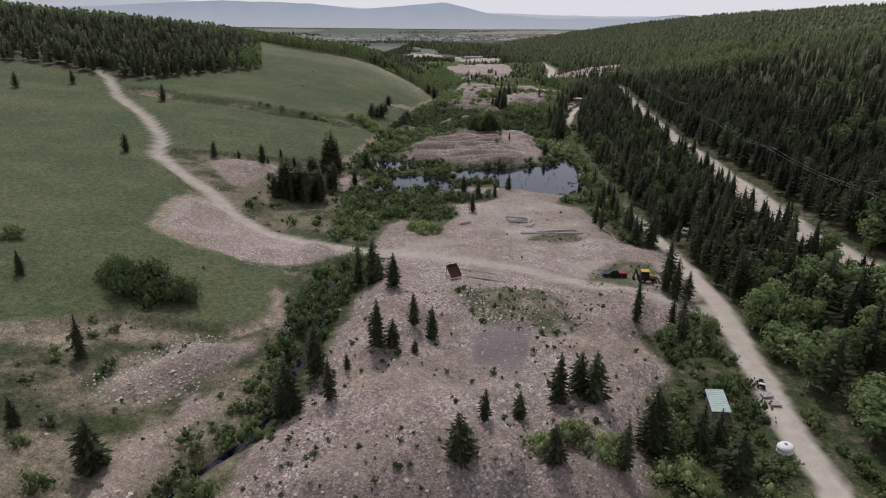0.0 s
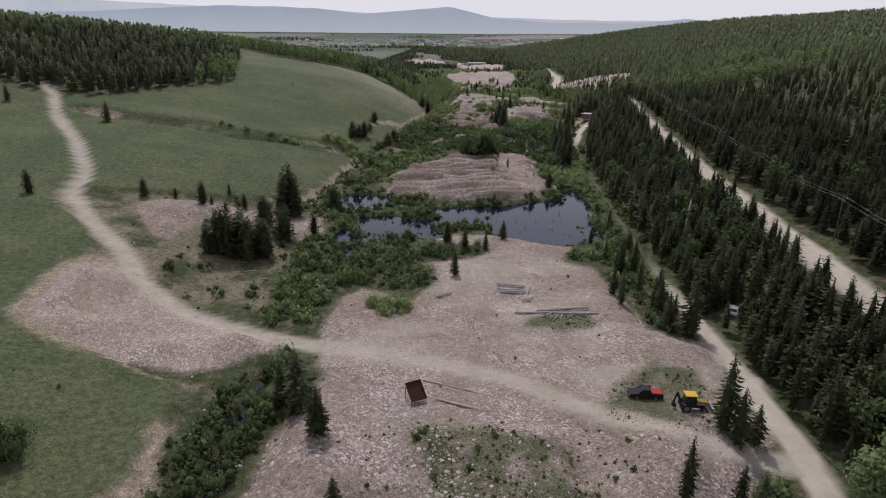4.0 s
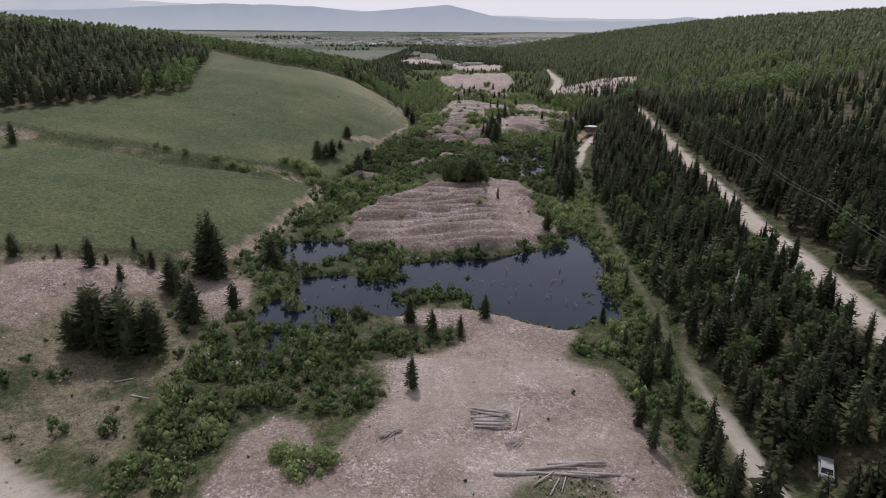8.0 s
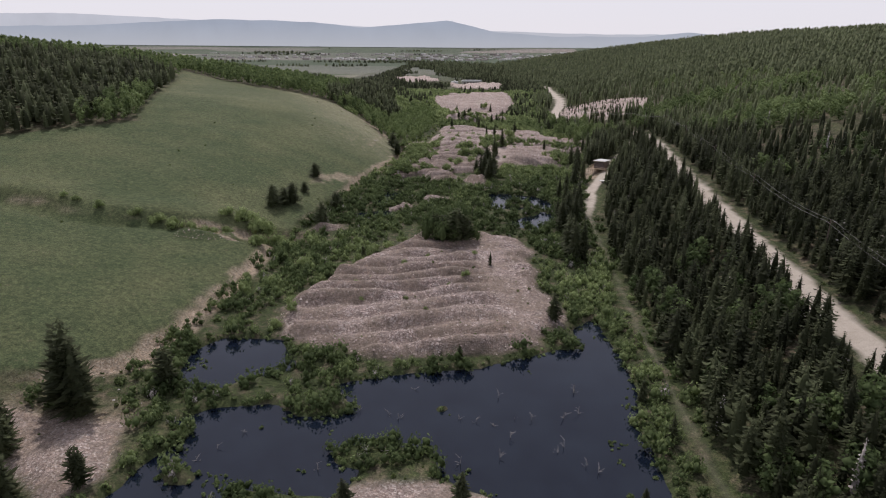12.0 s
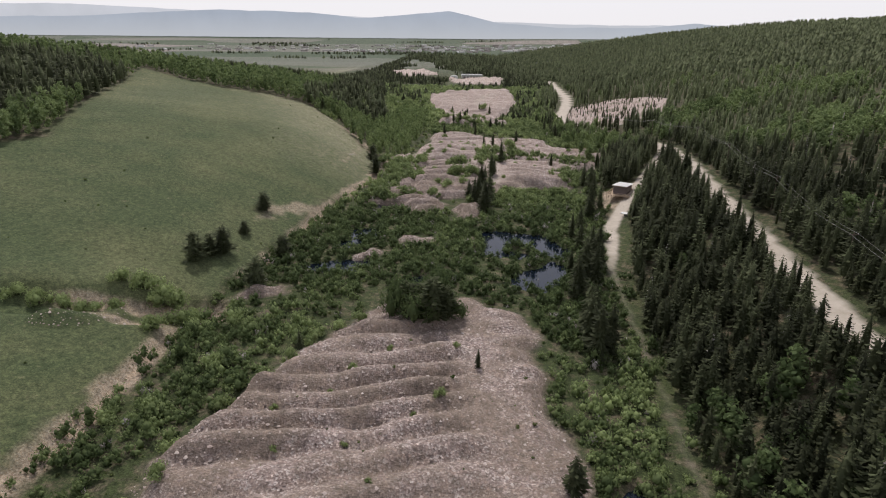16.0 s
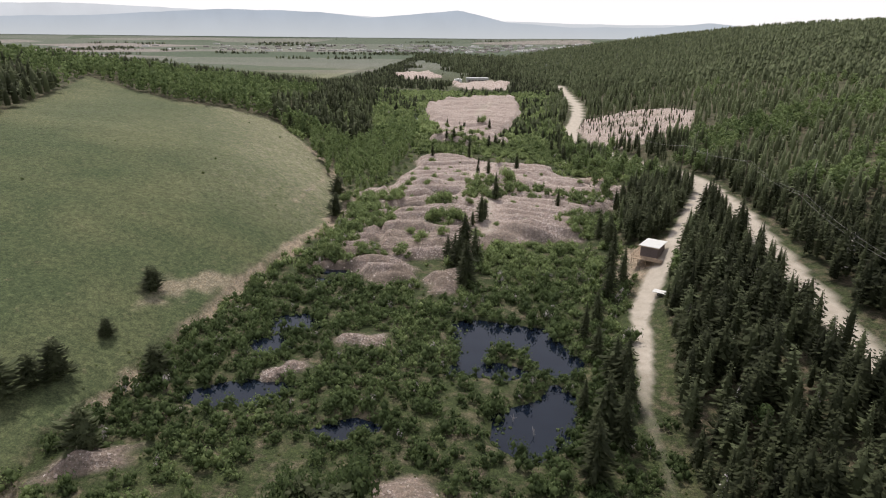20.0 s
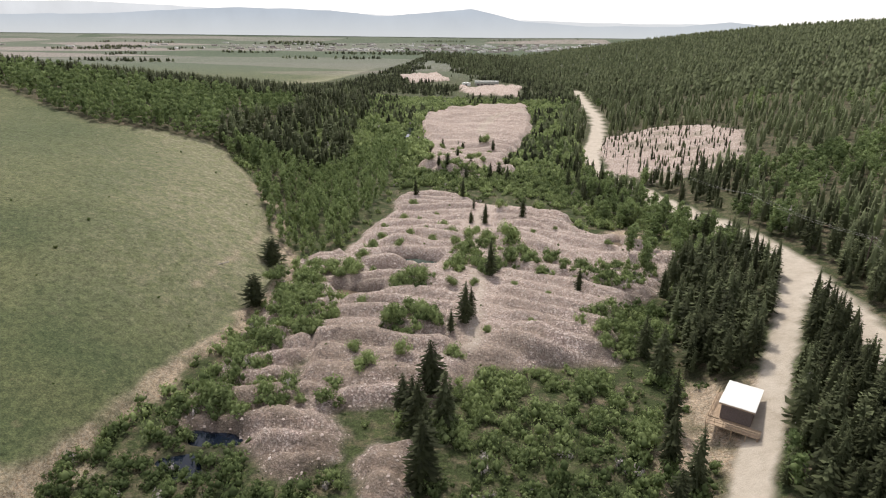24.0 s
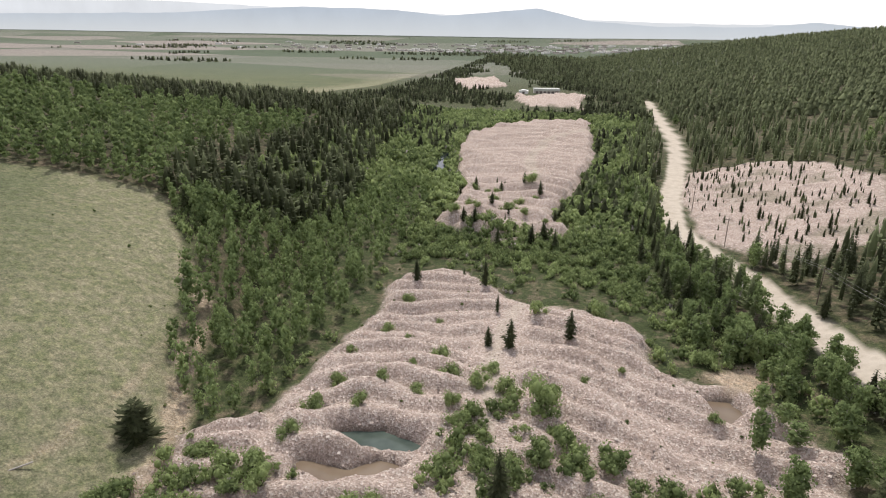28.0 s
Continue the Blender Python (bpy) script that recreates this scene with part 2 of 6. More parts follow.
WATER = water_material("pond_water", (0.005, 0.008, 0.017), (0.010, 0.015, 0.026))
TEAL_WATER = water_material("green_pool_water", (0.045, 0.062, 0.055), (0.11, 0.14, 0.12))
SILT_WATER = water_material("silty_pool_water", (0.15, 0.11, 0.08), (0.22, 0.17, 0.125))
# ---- the lie of the land ----
def curve(at, *pairs):
    """A value between given (place, value) pairs, eased."""
    p = np.array(pairs, float)
    return np.interp(at, p[:, 0], p[:, 1])


def ease(v, lo, hi):
    t = np.clip((np.asarray(v, float) - lo) / (hi - lo), 0, 1)
    return t * t * (3 - 2 * t)


def wobble(x, y, size, seed=0, octaves=3):
    """Smooth value noise about 0, between -1 and 1, with cells of that size."""
    out, amp, tot = 0.0, 1.0, 0.0
    for o in range(octaves):
        u, v = x / size + 17.3 * seed + 5.1 * o, y / size - 9.7 * seed + 3.3 * o
        i, j = np.floor(u), np.floor(v)
        f, g = u - i, v - j
        f, g = f * f * (3 - 2 * f), g * g * (3 - 2 * g)

        def h(a, b):
            s = np.sin(a * 127.1 + b * 311.7 + seed * 74.7) * 43758.5453
            return (s - np.floor(s)) * 2 - 1

        out = out + amp * ((h(i, j) * (1 - f) + h(i + 1, j) * f) * (1 - g) + (h(i, j + 1) * (1 - f) + h(i + 1, j + 1) * f) * g)
        tot, amp, size = tot + amp, amp * 0.5, size * 0.5
    return out / tot


def inside(x, y, poly):
    """Signed distance to a closed outline: positive inside."""
    p = np.array(poly, float)
    q = np.roll(p, -1, 0)
    d2, odd = np.full(np.shape(x), 1e12), np.zeros(np.shape(x), bool)
    for (ax, ay), (bx, by) in zip(p, q):
        ex, ey = bx - ax, by - ay
        t = np.clip(((x - ax) * ex + (y - ay) * ey) / (ex * ex + ey * ey + 1e-9), 0, 1)
        d2 = np.minimum(d2, (x - ax - t * ex) ** 2 + (y - ay - t * ey) ** 2)
        odd ^= ((ay > y) != (by > y)) & (x < (bx - ax) * (y - ay) / (by - ay + 1e-12) + ax)
    return np.where(odd, 1, -1) * np.sqrt(d2)


def along(x, y, line):
    """Distance to an open line."""
    p = np.array(line, float)
    d2 = np.full(np.shape(x), 1e12)
    for (ax, ay), (bx, by) in zip(p[:-1], p[1:]):
        ex, ey = bx - ax, by - ay
        t = np.clip(((x - ax) * ex + (y - ay) * ey) / (ex * ex + ey * ey + 1e-9), 0, 1)
        d2 = np.minimum(d2, (x - ax - t * ex) ** 2 + (y - ay - t * ey) ** 2)
    return np.sqrt(d2)


def base(x, y):
    """The valley: floor, meadow hill to the west, wooded slope to the east, plain to the north."""
    floor = curve(y, (-200, 6), (520, 5), (800, 0), (1100, -9), (1600, -24), (2600, -40), (3300, -38), (4700, 2), (5000, 2))
    toe_w = curve(y, (0, -45), (120, -42), (170, -48), (225, -44), (255, -33), (330, -30), (400, -18), (470, -10), (560, -22), (700, -20), (900, -30), (1200, -60), (1500, -100))
    tall = curve(y, (0, 22), (150, 20), (300, 23), (400, 30), (480, 34), (600, 38), (700, 34), (850, 22), (1000, 10), (1300, 0), (1700, 0))
    soft = curve(y, (0, 75), (300, 75), (420, 62), (480, 58), (700, 80), (900, 90))
    d = np.maximum(toe_w - x, 0)
    west = tall * (1 - np.exp(-d / soft)) + curve(y, (0, 0.07), (300, 0.085), (600, 0.085), (900, 0.03), (1200, 0), (9000, 0)) * np.clip(d - 125, 0, 420)
    toe_e = curve(y, (0, 62), (150, 58), (210, 56), (300, 64), (420, 76), (520, 92), (700, 108), (1100, 150), (1500, 190))
    e = np.maximum(x - toe_e, 0)
    rise = curve(y, (-200, 0.2), (700, 0.22), (1000, 0.235), (1300, 0.245), (1850, 0.24), (2400, 0.2), (3200, 0.05), (5000, 0.0))
    reach = curve(y, (0, 430), (1300, 430), (1900, 520), (2400, 520), (3200, 400))
    bench = 9 * ease(e, 2, 30) * curve(y, (0, 1), (430, 1), (560, 0.35), (760, 0), (9000, 0))
    # beyond the bench the slope climbs steadily to a rounded crest
    r = np.maximum(e - 22, 0)
    east = bench + rise * reach * np.tanh(r / reach)
    return floor + west + east

# ---- plan of the valley, in metres ----
LAKE = [(1, 235), (8, 238), (18, 240), (26, 241), (34, 245), (42, 249), (48, 250), (48, 259), (52, 263), (52, 254), (53, 245), (53, 237), (50, 224), (50, 208), (44, 208), (41, 204), (37, 203), (32, 205), (28, 208), (23, 210), (20, 212), (18, 218), (11, 220), (6, 220), (1, 218), (2, 213), (6, 212), (4, 208), (-6, 209), (-13, 210), (-11, 206), (-8, 202), (-7, 200), (-12, 202), (-14, 199), (-18, 202), (-24, 203), (-26, 205), (-24, 209), (-24, 213), (-21, 217), (-19, 221), (-24, 224), (-19, 227), (-10, 228), (-5, 225), (2, 225), (6, 229)]
LAKE_ARM = [(-29, 241), (-30, 247), (-26, 253), (-15, 252), (-10, 242), (-22, 235), (-27, 235)]
LAKE_FOOT = [(-18.4, 200), (-18, 192), (-18.6, 185), (-19.4, 185), (-19.2, 192), (-19.8, 200)]
POOL_EAST = [(33, 380), (38, 382), (53, 378), (60, 365), (58, 360), (54, 359), (49, 368), (42, 373), (41, 363), (49, 360), (45, 358), (34, 359), (36, 367)]
POOL_LOW = [(51, 350), (54, 355), (56, 352), (54, 340), (47, 333), (42, 338), (42, 345)]
POOL_WEST = [(-7, 381), (1, 383), (4, 377), (-5, 375)]
POOL_SMALL = [(-8, 370), (-3, 372), (0, 367), (-5, 365)]
POOL_GREEN = [(18, 495), (27, 497), (34, 494), (33, 492), (25, 491)]
POOL_BROWN = [(15, 487), (20, 486.5), (24, 486), (28, 489), (32, 488), (28, 485), (21, 483), (16, 484)]
POOL_MUD = [(7, 472.5), (11, 467.5), (20, 467.5), (20, 470), (10, 472.5)]
POOL_DARK = [(-3, 411.5), (5, 411), (6, 409.6), (-1, 409)]
POOL_ROOTS = [(-4, 404), (0, 405), (2, 401.6), (0, 401)]
POOL_BANK = [(85, 517), (90, 517), (92, 512), (87, 509)]
POOL_FAR = [(-3, 718), (-5, 769), (-1, 770), (4, 703)]
POOL_REEDS = [(-14, 349), (-6, 354), (4, 353), (2, 348), (-8, 346)]
POOL_SEDGE = [(12, 340), (18, 343), (22, 341), (16, 338)]
WATERS = [POOL_REEDS, POOL_SEDGE, LAKE, LAKE_ARM, LAKE_FOOT, POOL_EAST, POOL_LOW, POOL_WEST, POOL_SMALL, POOL_GREEN, POOL_BROWN, POOL_BANK, POOL_FAR, POOL_MUD, POOL_DARK, POOL_ROOTS]
CREEK = [(-24, 137), (-24, 120), (-24, 104), (-24, 92), (-25, 82), (-27, 73), (-30, 67), (-34, 58), (-40, 40)]

PAD = [(-27, 55), (-25, 70), (-21, 82), (-19, 100), (-17, 117), (-13, 133), (-17, 150), (-16, 165), (-12, 171), (-6, 168), (-4, 160), (2, 168), (5, 178), (2, 187), (9, 189), (14, 191), (18, 196), (17, 201), (4, 203), (4, 206), (7, 209), (20, 209), (28, 206), (33, 203), (40, 200), (37, 194), (37, 189), (42, 186), (44, 170), (47, 153), (56, 147), (54, 118), (46, 108), (36, 101), (37, 89), (28, 72), (24, 55)]
MOUND = [(-19, 266), (-10, 287), (0, 310), (12, 324), (26, 327), (40, 319), (43, 303), (42, 280), (47, 266), (39, 251), (28, 247), (7, 245), (-6, 250), (-15, 255)]
PILE_W = [(16, 424), (15, 444), (17, 466), (24, 478), (38, 479), (37, 458), (36, 445), (36, 423)]
PILE_E = [(45, 484), (62, 483), (74, 459), (74, 440), (58, 437), (47, 438), (45, 456)]
PILE_N = [(5, 500), (13, 516), (9, 528), (17, 545), (16, 568), (33, 576), (41, 550), (58, 549), (77, 543), (73, 528), (85, 520), (95, 500), (82, 492), (70, 496), (58, 502), (46, 513), (37, 509), (34, 488), (20, 480), (12, 484)]
TAILS = [(13, 418), (8, 420), (12, 430), (9, 444), (7, 456), (12, 464), (5, 475), (6, 500), (9, 524), (13, 540), (15, 570), (35, 573), (44, 555), (60, 553), (76, 544), (77, 527), (82, 514), (93, 510), (98, 495), (99, 488), (92, 476), (86, 468), (80, 462), (74, 440), (60, 436), (45, 436), (40, 424), (36, 418)]
FIELD = [(-2, 841), (34, 919), (90, 945), (84, 820), (80, 738), (69, 684), (56, 640), (64, 616), (43, 599), (14, 622), (20, 685), (6, 753)]
FIELD_FAR = [(9, 1215), (109, 1253), (86, 1056), (39, 1080)]
FIELD_END = [(-115, 1560), (-41, 1660), (0, 1380), (-58, 1300)]
CLEARING = [(129, 741), (158, 738), (186, 723), (191, 679), (160, 601), (143, 597), (124, 586), (109, 624), (112, 680)]
BAR_S = [(-52, 81), (-48, 89), (-45, 97), (-35, 99), (-31, 97), (-35, 88), (-44, 80), (-49, 79)]
BAR_CREEK = [(-42, 55), (-43, 70), (-38, 73), (-39, 81), (-34, 79), (-36, 68), (-37, 55)]
BAR_W = [(-81, 211), (-69, 221), (-51, 224), (-32, 223), (-28, 210), (-33, 202), (-47, 215), (-61, 207), (-63, 191), (-68, 191)]
BAR_GULLY = [(-55, 297), (-54, 306), (-44, 315), (-40, 309), (-47, 298)]
HUMPS = [[(-25, 326), (-14, 330), (-14, 335), (-24, 333)], [(-2, 352), (6, 356), (4, 360), (-3, 357)], [(10, 366), (20, 369), (20, 373), (10, 371)], [(26, 392), (34, 396), (36, 412), (27, 408)], [(8, 405), (6, 418), (12, 421), (22, 420), (24, 405), (16, 400)]]
TAILS_W = [(-9, 410), (-5, 440), (-8, 470), (-7, 488), (5, 500), (12, 470), (10, 430), (13, 410)]
TRAIL_MOUND = [(39, 246), (34, 280), (29, 322)]
SANDBANK = [(83, 523), (90, 522), (98, 508), (104, 496), (98, 489), (89, 497)]
GRAVELS = [TAILS, TAILS_W, SANDBANK, PAD, MOUND, PILE_W, PILE_E, PILE_N, FIELD, FIELD_FAR, FIELD_END, CLEARING, BAR_S, BAR_CREEK, BAR_W, BAR_GULLY, *HUMPS]
APRON = [(-70, 144), (-71, 155), (-73, 165), (-70, 173), (-63, 171), (-57, 164), (-45, 156), (-26, 147), (-23, 141), (-36, 135), (-53, 136), (-62, 139)]

TRACK_W = [(-185, 345), (-174, 332), (-157, 304), (-127, 264), (-104, 229), (-97, 208), (-84, 193), (-70, 180), (-60, 167), (-47, 157), (-36, 151), (-24, 146), (-16, 144), (1, 138), (17, 133), (30, 122), (42, 115), (54, 113)]
TRACK_E = [(46, 40), (50, 75), (54, 100), (56, 110), (57, 132), (57, 165), (58, 204), (61, 260), (66, 320), (69, 350), (73, 366), (78, 388), (86, 404), (95, 421), (103, 435), (111, 450), (121, 470)]
ROAD = [(92, 20), (85, 90), (83, 134), (86, 185), (90, 238), (95, 280), (100, 320), (108, 375), (115, 424), (121, 470), (121, 500), (116, 540), (112, 580), (106, 606), (102, 637), (108, 680), (118, 720), (130, 780), (142, 855), (175, 1190)]

FOREST_W = [(-20, 505), (-43, 560), (-66, 580), (-110, 570), (-180, 615), (-155, 540), (-137, 482), (-120, 420), (-112, 402), (-165, 335), (-220, 338), (-700, 330), (-700, 1000), (-70, 1000), (-45, 850), (-30, 700), (-15, 600)]
ASPEN_BELT = [(-3, 489), (-15, 499), (-24, 527), (-43, 552), (-42, 575), (-26, 590), (-19, 612), (-13, 677), (3, 681), (9, 619), (6, 547), (4, 520), (2, 502)]
MUD = [(5, 96), (10, 100), (16, 97), (14, 89), (11, 85), (6, 88)]
GREEN_PAD = [(2, 117), (12, 116), (24, 112), (26, 102), (20, 95), (9, 99), (4, 107)]
GREEN_YARD = [(30, 122), (34, 130), (43, 139), (49, 137), (48, 128), (52, 119), (42, 118), (34, 119)]
GREEN_LOGS = [(22, 152), (24, 156), (36, 157), (36, 152), (29, 149)]
BARE_BANK = [(-34, 372), (-36, 384), (-28, 396), (-16, 404), (-8, 402), (-16, 390), (-24, 380)]
GULLY = [(-150, 312), (-115, 303), (-96, 303), (-78, 298), (-59, 306), (-40, 311), (-28, 318)]
TRAIL_FIELD = [(50, 690), (46, 742), (56, 812), (78, 862), (92, 905)]
TRAIL_PILES = [(44, 440), (45, 470), (45, 505), (44, 528), (47, 545), (50, 552)]
THICKETS = [
    [(4, 475), (11, 474), (19, 479), (11, 485), (3, 481)],
    [(22, 469), (29, 466), (34, 474), (32, 478), (24, 476)],
    [(36, 478), (46, 479), (58, 483), (67, 490), (58, 499), (50, 507), (42, 501), (36, 491)],
    [(59, 480), (65, 475), (74, 474), (83, 470), (93, 483), (92, 492), (78, 488), (66, 484)],
    [(37, 412), (39, 429), (47, 432), (62, 434), (72, 432), (78, 424), (74, 412), (60, 406), (46, 406)],
    [(-2, 427), (10, 442), (13, 462), (-3, 472), (-4, 450), (-7, 436)],
    [(-10, 405), (-6, 414), (-4, 421), (1, 424), (18, 427), (22, 419), (10, 415)],
    [(67, 457), (67, 447), (73, 437), (88, 449), (88, 463), (77, 465)],
    [(23, 443), (37, 444), (38, 450), (30, 460), (23, 453)],
    [(86, 528), (82, 540), (86, 556), (98, 540), (98, 530)],
    [(10, 576), (30, 588), (60, 576), (80, 554), (86, 590), (60, 603), (40, 596), (14, 606)],
    [(-10, 410), (-4, 440), (-8, 470), (-8, 486), (3, 487), (7, 470), (3, 440), (6, 414)],
]
WOODLOT = [(9, 581), (33, 623), (69, 604), (72, 570), (79, 552), (60, 558), (42, 558), (31, 578)]
TRAIL_MEADOW = [(-21, 455), (-21, 467), (-20, 477), (-22, 488), (-20, 497), (-23, 510), (-25, 521)]
RED_BANK = [(90, 519), (101, 521), (103, 528), (96, 530), (88, 526)]
YARD = [(-14, 140), (-10, 150), (4, 158), (6, 186), (24, 196), (38, 184), (42, 160), (54, 140), (54, 118), (42, 121), (28, 124), (14, 130), (0, 134)]
SPOIL = [(-17, 128), (-12, 116), (-8, 102), (-8, 90), (-4, 78), (4, 66), (12, 56)]
COBBLES = [(-2, 124), (3, 114), (5, 104), (9, 95), (14, 86), (12, 76), (6, 70)]
CABIN_YARD = [(71, 399), (74, 411), (82, 429), (90, 430), (97, 424), (94, 414), (86, 402), (80, 396)]
MUDFLATS = [[(78, 471), (81, 464), (88, 466), (86, 472)], [(6, 477), (12, 466), (24, 467), (20, 475)], [(-6, 403), (-3, 414), (8, 414), (10, 404), (2, 398)]]
ISLANDS = [
    [(-23, 212), (-19, 214), (-15, 212), (-15, 208), (-20, 208)],
    [(16, 230), (20, 231), (22, 228), (18, 226)],
    [(-12, 223), (-8, 225), (-6, 222), (-10, 221)],
    [(-3, 214), (0, 215), (1, 212), (-2, 211)],
]
BARE_SCARP = [(-84, 76), (-72, 89), (-60, 98), (-46, 100), (-48, 94), (-58, 88), (-66, 80)]
KEEP_CLEAR = [(46.3, 69.2, 2.4), (40.6, 78, 3.4), (88.6, 418.3, 7), (92, 519, 7), (84.5, 392.6, 3.8), (65.2, 158.6, 3.4), (62.6, 154.6, 3.2), (43.8, 123.6, 4.2), (38, 127.2, 3.6), (2.4, 124.8, 3.0), (50.6, 82, 4.0)]

# ---- the ground: one sheet to the horizon ----
def masks(x, y):
    """Cover of the ground, each between 0 and 1."""
    u, v = x + 1.6 * wobble(x, y, 9, 3), y + 1.6 * wobble(x, y, 9, 4)
    rag = ease(y, 236, 245) * (1 - ease(y, 570, 600))
    u, v = u + rag * 2.6 * wobble(x, y, 7, 74, 2), v + rag * 2.2 * wobble(x, y, 7, 75, 2)
    far = ease(y, 560, 900)
    u, v = u + far * 10 * wobble(x, y, 40, 5), v + far * 17 * wobble(x, y, 40, 6)
    z = np.zeros(np.shape(x))
    gravel, water = z - 99, z - 99
    for p in GRAVELS:
        gravel = np.maximum(gravel, inside(u, v, p))
    for p in WATERS:
        water = np.maximum(water, inside(x + 0.7 * wobble(x, y, 4, 8), y + 0.7 * wobble(x, y, 4, 9), p))
    for p in ISLANDS:
        water = np.minimum(water, 0.9 - 1.8 * inside(x + 0.7 * wobble(x, y, 4, 8), y + 0.7 * wobble(x, y, 4, 9), p))
    creek = along(u, v, CREEK)
    water = np.maximum(water, 0.5 - creek)
    road = np.maximum(curve(y, (0, 2.5), (390, 2.6), (450, 3.4), (480, 4.0), (520, 4.2), (700, 4.6), (9999, 5.0)) - along(x + 0.6 * wobble(x, y, 6, 1), y, ROAD), curve(y, (0, 2.0), (120, 2.2), (158, 1.9), (175, 1.1), (195, 0.5), (325, 0.4), (345, 0.9), (372, 1.6), (395, 2.6), (9999, 2.9)) - along(x + 0.7 * wobble(x, y, 5, 2), y, TRACK_E))
    track = 2.4 - along(x + 0.6 * wobble(x, y, 6, 7), y, TRACK_W)
    apron = inside(u, v, APRON)
    gravel = np.maximum(gravel, apron)
    toe = curve(y, (0, -60), (85, -60), (105, -33), (130, -36), (138, -60), (160, -66), (180, -76), (205, -100), (214, -95), (226, -63), (232, -50), (240, -40), (255, -37), (302, -33), (400, -20), (470, -5), (485, -8), (500, -15), (527, -24), (552, -42), (575, -60), (700, -80), (900, -200))
    brow = y - curve(x, (-160, 50), (-90, 78), (-70, 88), (-60, 99), (-45, 101), (-30, 102))
    meadow = np.minimum(toe - x, brow) + 1.6 * wobble(x, y, 8, 11)
    return gravel, water, road, track, apron, meadow


def height(x, y):
    x, y = np.asarray(x, float), np.asarray(y, float)
    gravel, water, road, track, apron, meadow = masks(x, y)
    z = base(x, y) + 0.35 * wobble(x, y, 14, 21) + 1.6 * wobble(x, y, 90, 22) * ease(np.abs(x - 20), 90, 200)
    # tailing piles: scalloped windrows across the valley
    heap = ease(gravel, -0.5, 3.5) * ease(y, 226, 240) * (1 - 0.6 * ease(x, 100, 112) * ease(y, 560, 590))
    axis_x = curve(y, (240, 37), (330, 29), (400, 44), (560, 46), (900, 52))
    off = np.sqrt((x - axis_x) ** 2 + 16) - 4
    slant = np.where(y < 380, np.where(x < axis_x, 0.14, 0.4), np.where(x < axis_x, 0.12, 0.52))
    bow = (y + slant * off + 5.2 * wobble(x * 0.8, y * 0.8, 21, 31, 2) + 1.9 * wobble(x, y * 0.35, 8, 58, 2)) / np.where(y < 590, 6.2, 10.0)
    row, at = np.floor(bow), bow - np.floor(bow)
    # steep face to the south, rounded crest, gentle back
    lobe = np.sin(math.pi * np.where(at < 0.42, at / 0.84, 0.5 + (at - 0.42) / 1.16))
    lobe = lobe * (1.0 + 0.6 * wobble(x, row * 41.0, 10, 33, 1))
    wheel_way = np.minimum(along(x, y, TRAIL_PILES), along(x, y, TRAIL_MOUND))
    keep = ease(wheel_way, 1.5, 8) * (1 - 0.5 * ease(x - axis_x, 2, 8) * (1 - ease(y, 330, 400)))
    z = z + heap * (0.9 + np.where(y < 590, 2.0, 3.0) * lobe * keep + 0.7 * (1 - keep) + 1.1 * wobble(x, y, 30, 34) + 0.22 * wobble(x, y, 3, 32))
    pad = ease(gravel, -0.5, 6) * (1 - ease(y, 205, 226))
    hills = 1 - 0.8 * ease(y, 108, 122) * ease(x, -20, -12)
    z = z + pad * (0.9 + 1.3 * (1 - ease(y, 112, 132)) + hills * (3.9 * np.abs(wobble(x * 1.3, y * 0.8, 15, 35, 2)) - 0.5 + 1.0 * wobble(x, y, 6, 36)))
    # spoil heaped along the creek's far bank, and small dumps behind it
    spoil = along(x + 2.5 * wobble(x, y, 9, 51), y, SPOIL)
    z = z + pad * (3.6 * (1 - ease(spoil, 0, 9)) * (0.75 + 0.5 * wobble(x, y, 11, 52)) + (1 - ease(y, 112, 126)) * (0.9 * np.abs(wobble(x, y, 5, 53, 2)) + 0.35 * wobble(x, y, 2.6, 54)))
    # the meadow stands a little above what the creek has cut away
    z = z + 1.3 * ease(meadow, -0.9, 0.5) * (1 - ease(y, 450, 520)) * ease(-track, -3, 2)
    z = z + 0.12 * wobble(x, y, 2.4, 37) * (1 - ease(y, 600, 700)) * ease(-road, -2, 1)
    # gully between the two meadows
    gully = along(x, y + 1.5 * wobble(x, y, 10, 38), GULLY)
    z = z - 2.6 * (1 - ease(gully, 1.5, 7)) + 1.2 * ease(gully, 3, 9) * (1 - ease(gully, 9, 26)) * ease(y, 303, 309) * ease(-x, 36, 44)
    bowl = ease(water, -2.8, 1.0)
    z = z * (1 - bowl) + (base(x, y) - 1.7) * bowl
    return z


def axis(*spans):
    """Grid lines: (from, to, step) spans, end to end."""
    return np.unique(np.concatenate([np.arange(a, b, s) for a, b, s in spans]))


gx = axis((-4200, -1000, 200), (-1000, -300, 20), (-300, -195, 5), (-195, -92, 2.4), (-92, -32, 1.5), (-32, 102, 1.05), (102, 128, 1.6), (128, 300, 4), (300, 1000, 20), (1000, 4401, 200))
gy = axis((-300, 30, 15), (30, 240, 1.25), (240, 330, 0.85), (330, 400, 1.25), (400, 590, 0.9), (590, 700, 1.8), (700, 930, 2.6), (930, 960, 3.5), (960, 1700, 12), (1700, 4801, 100))
GX, GY = np.meshgrid(gx, gy)
GZ = height(GX, GY)


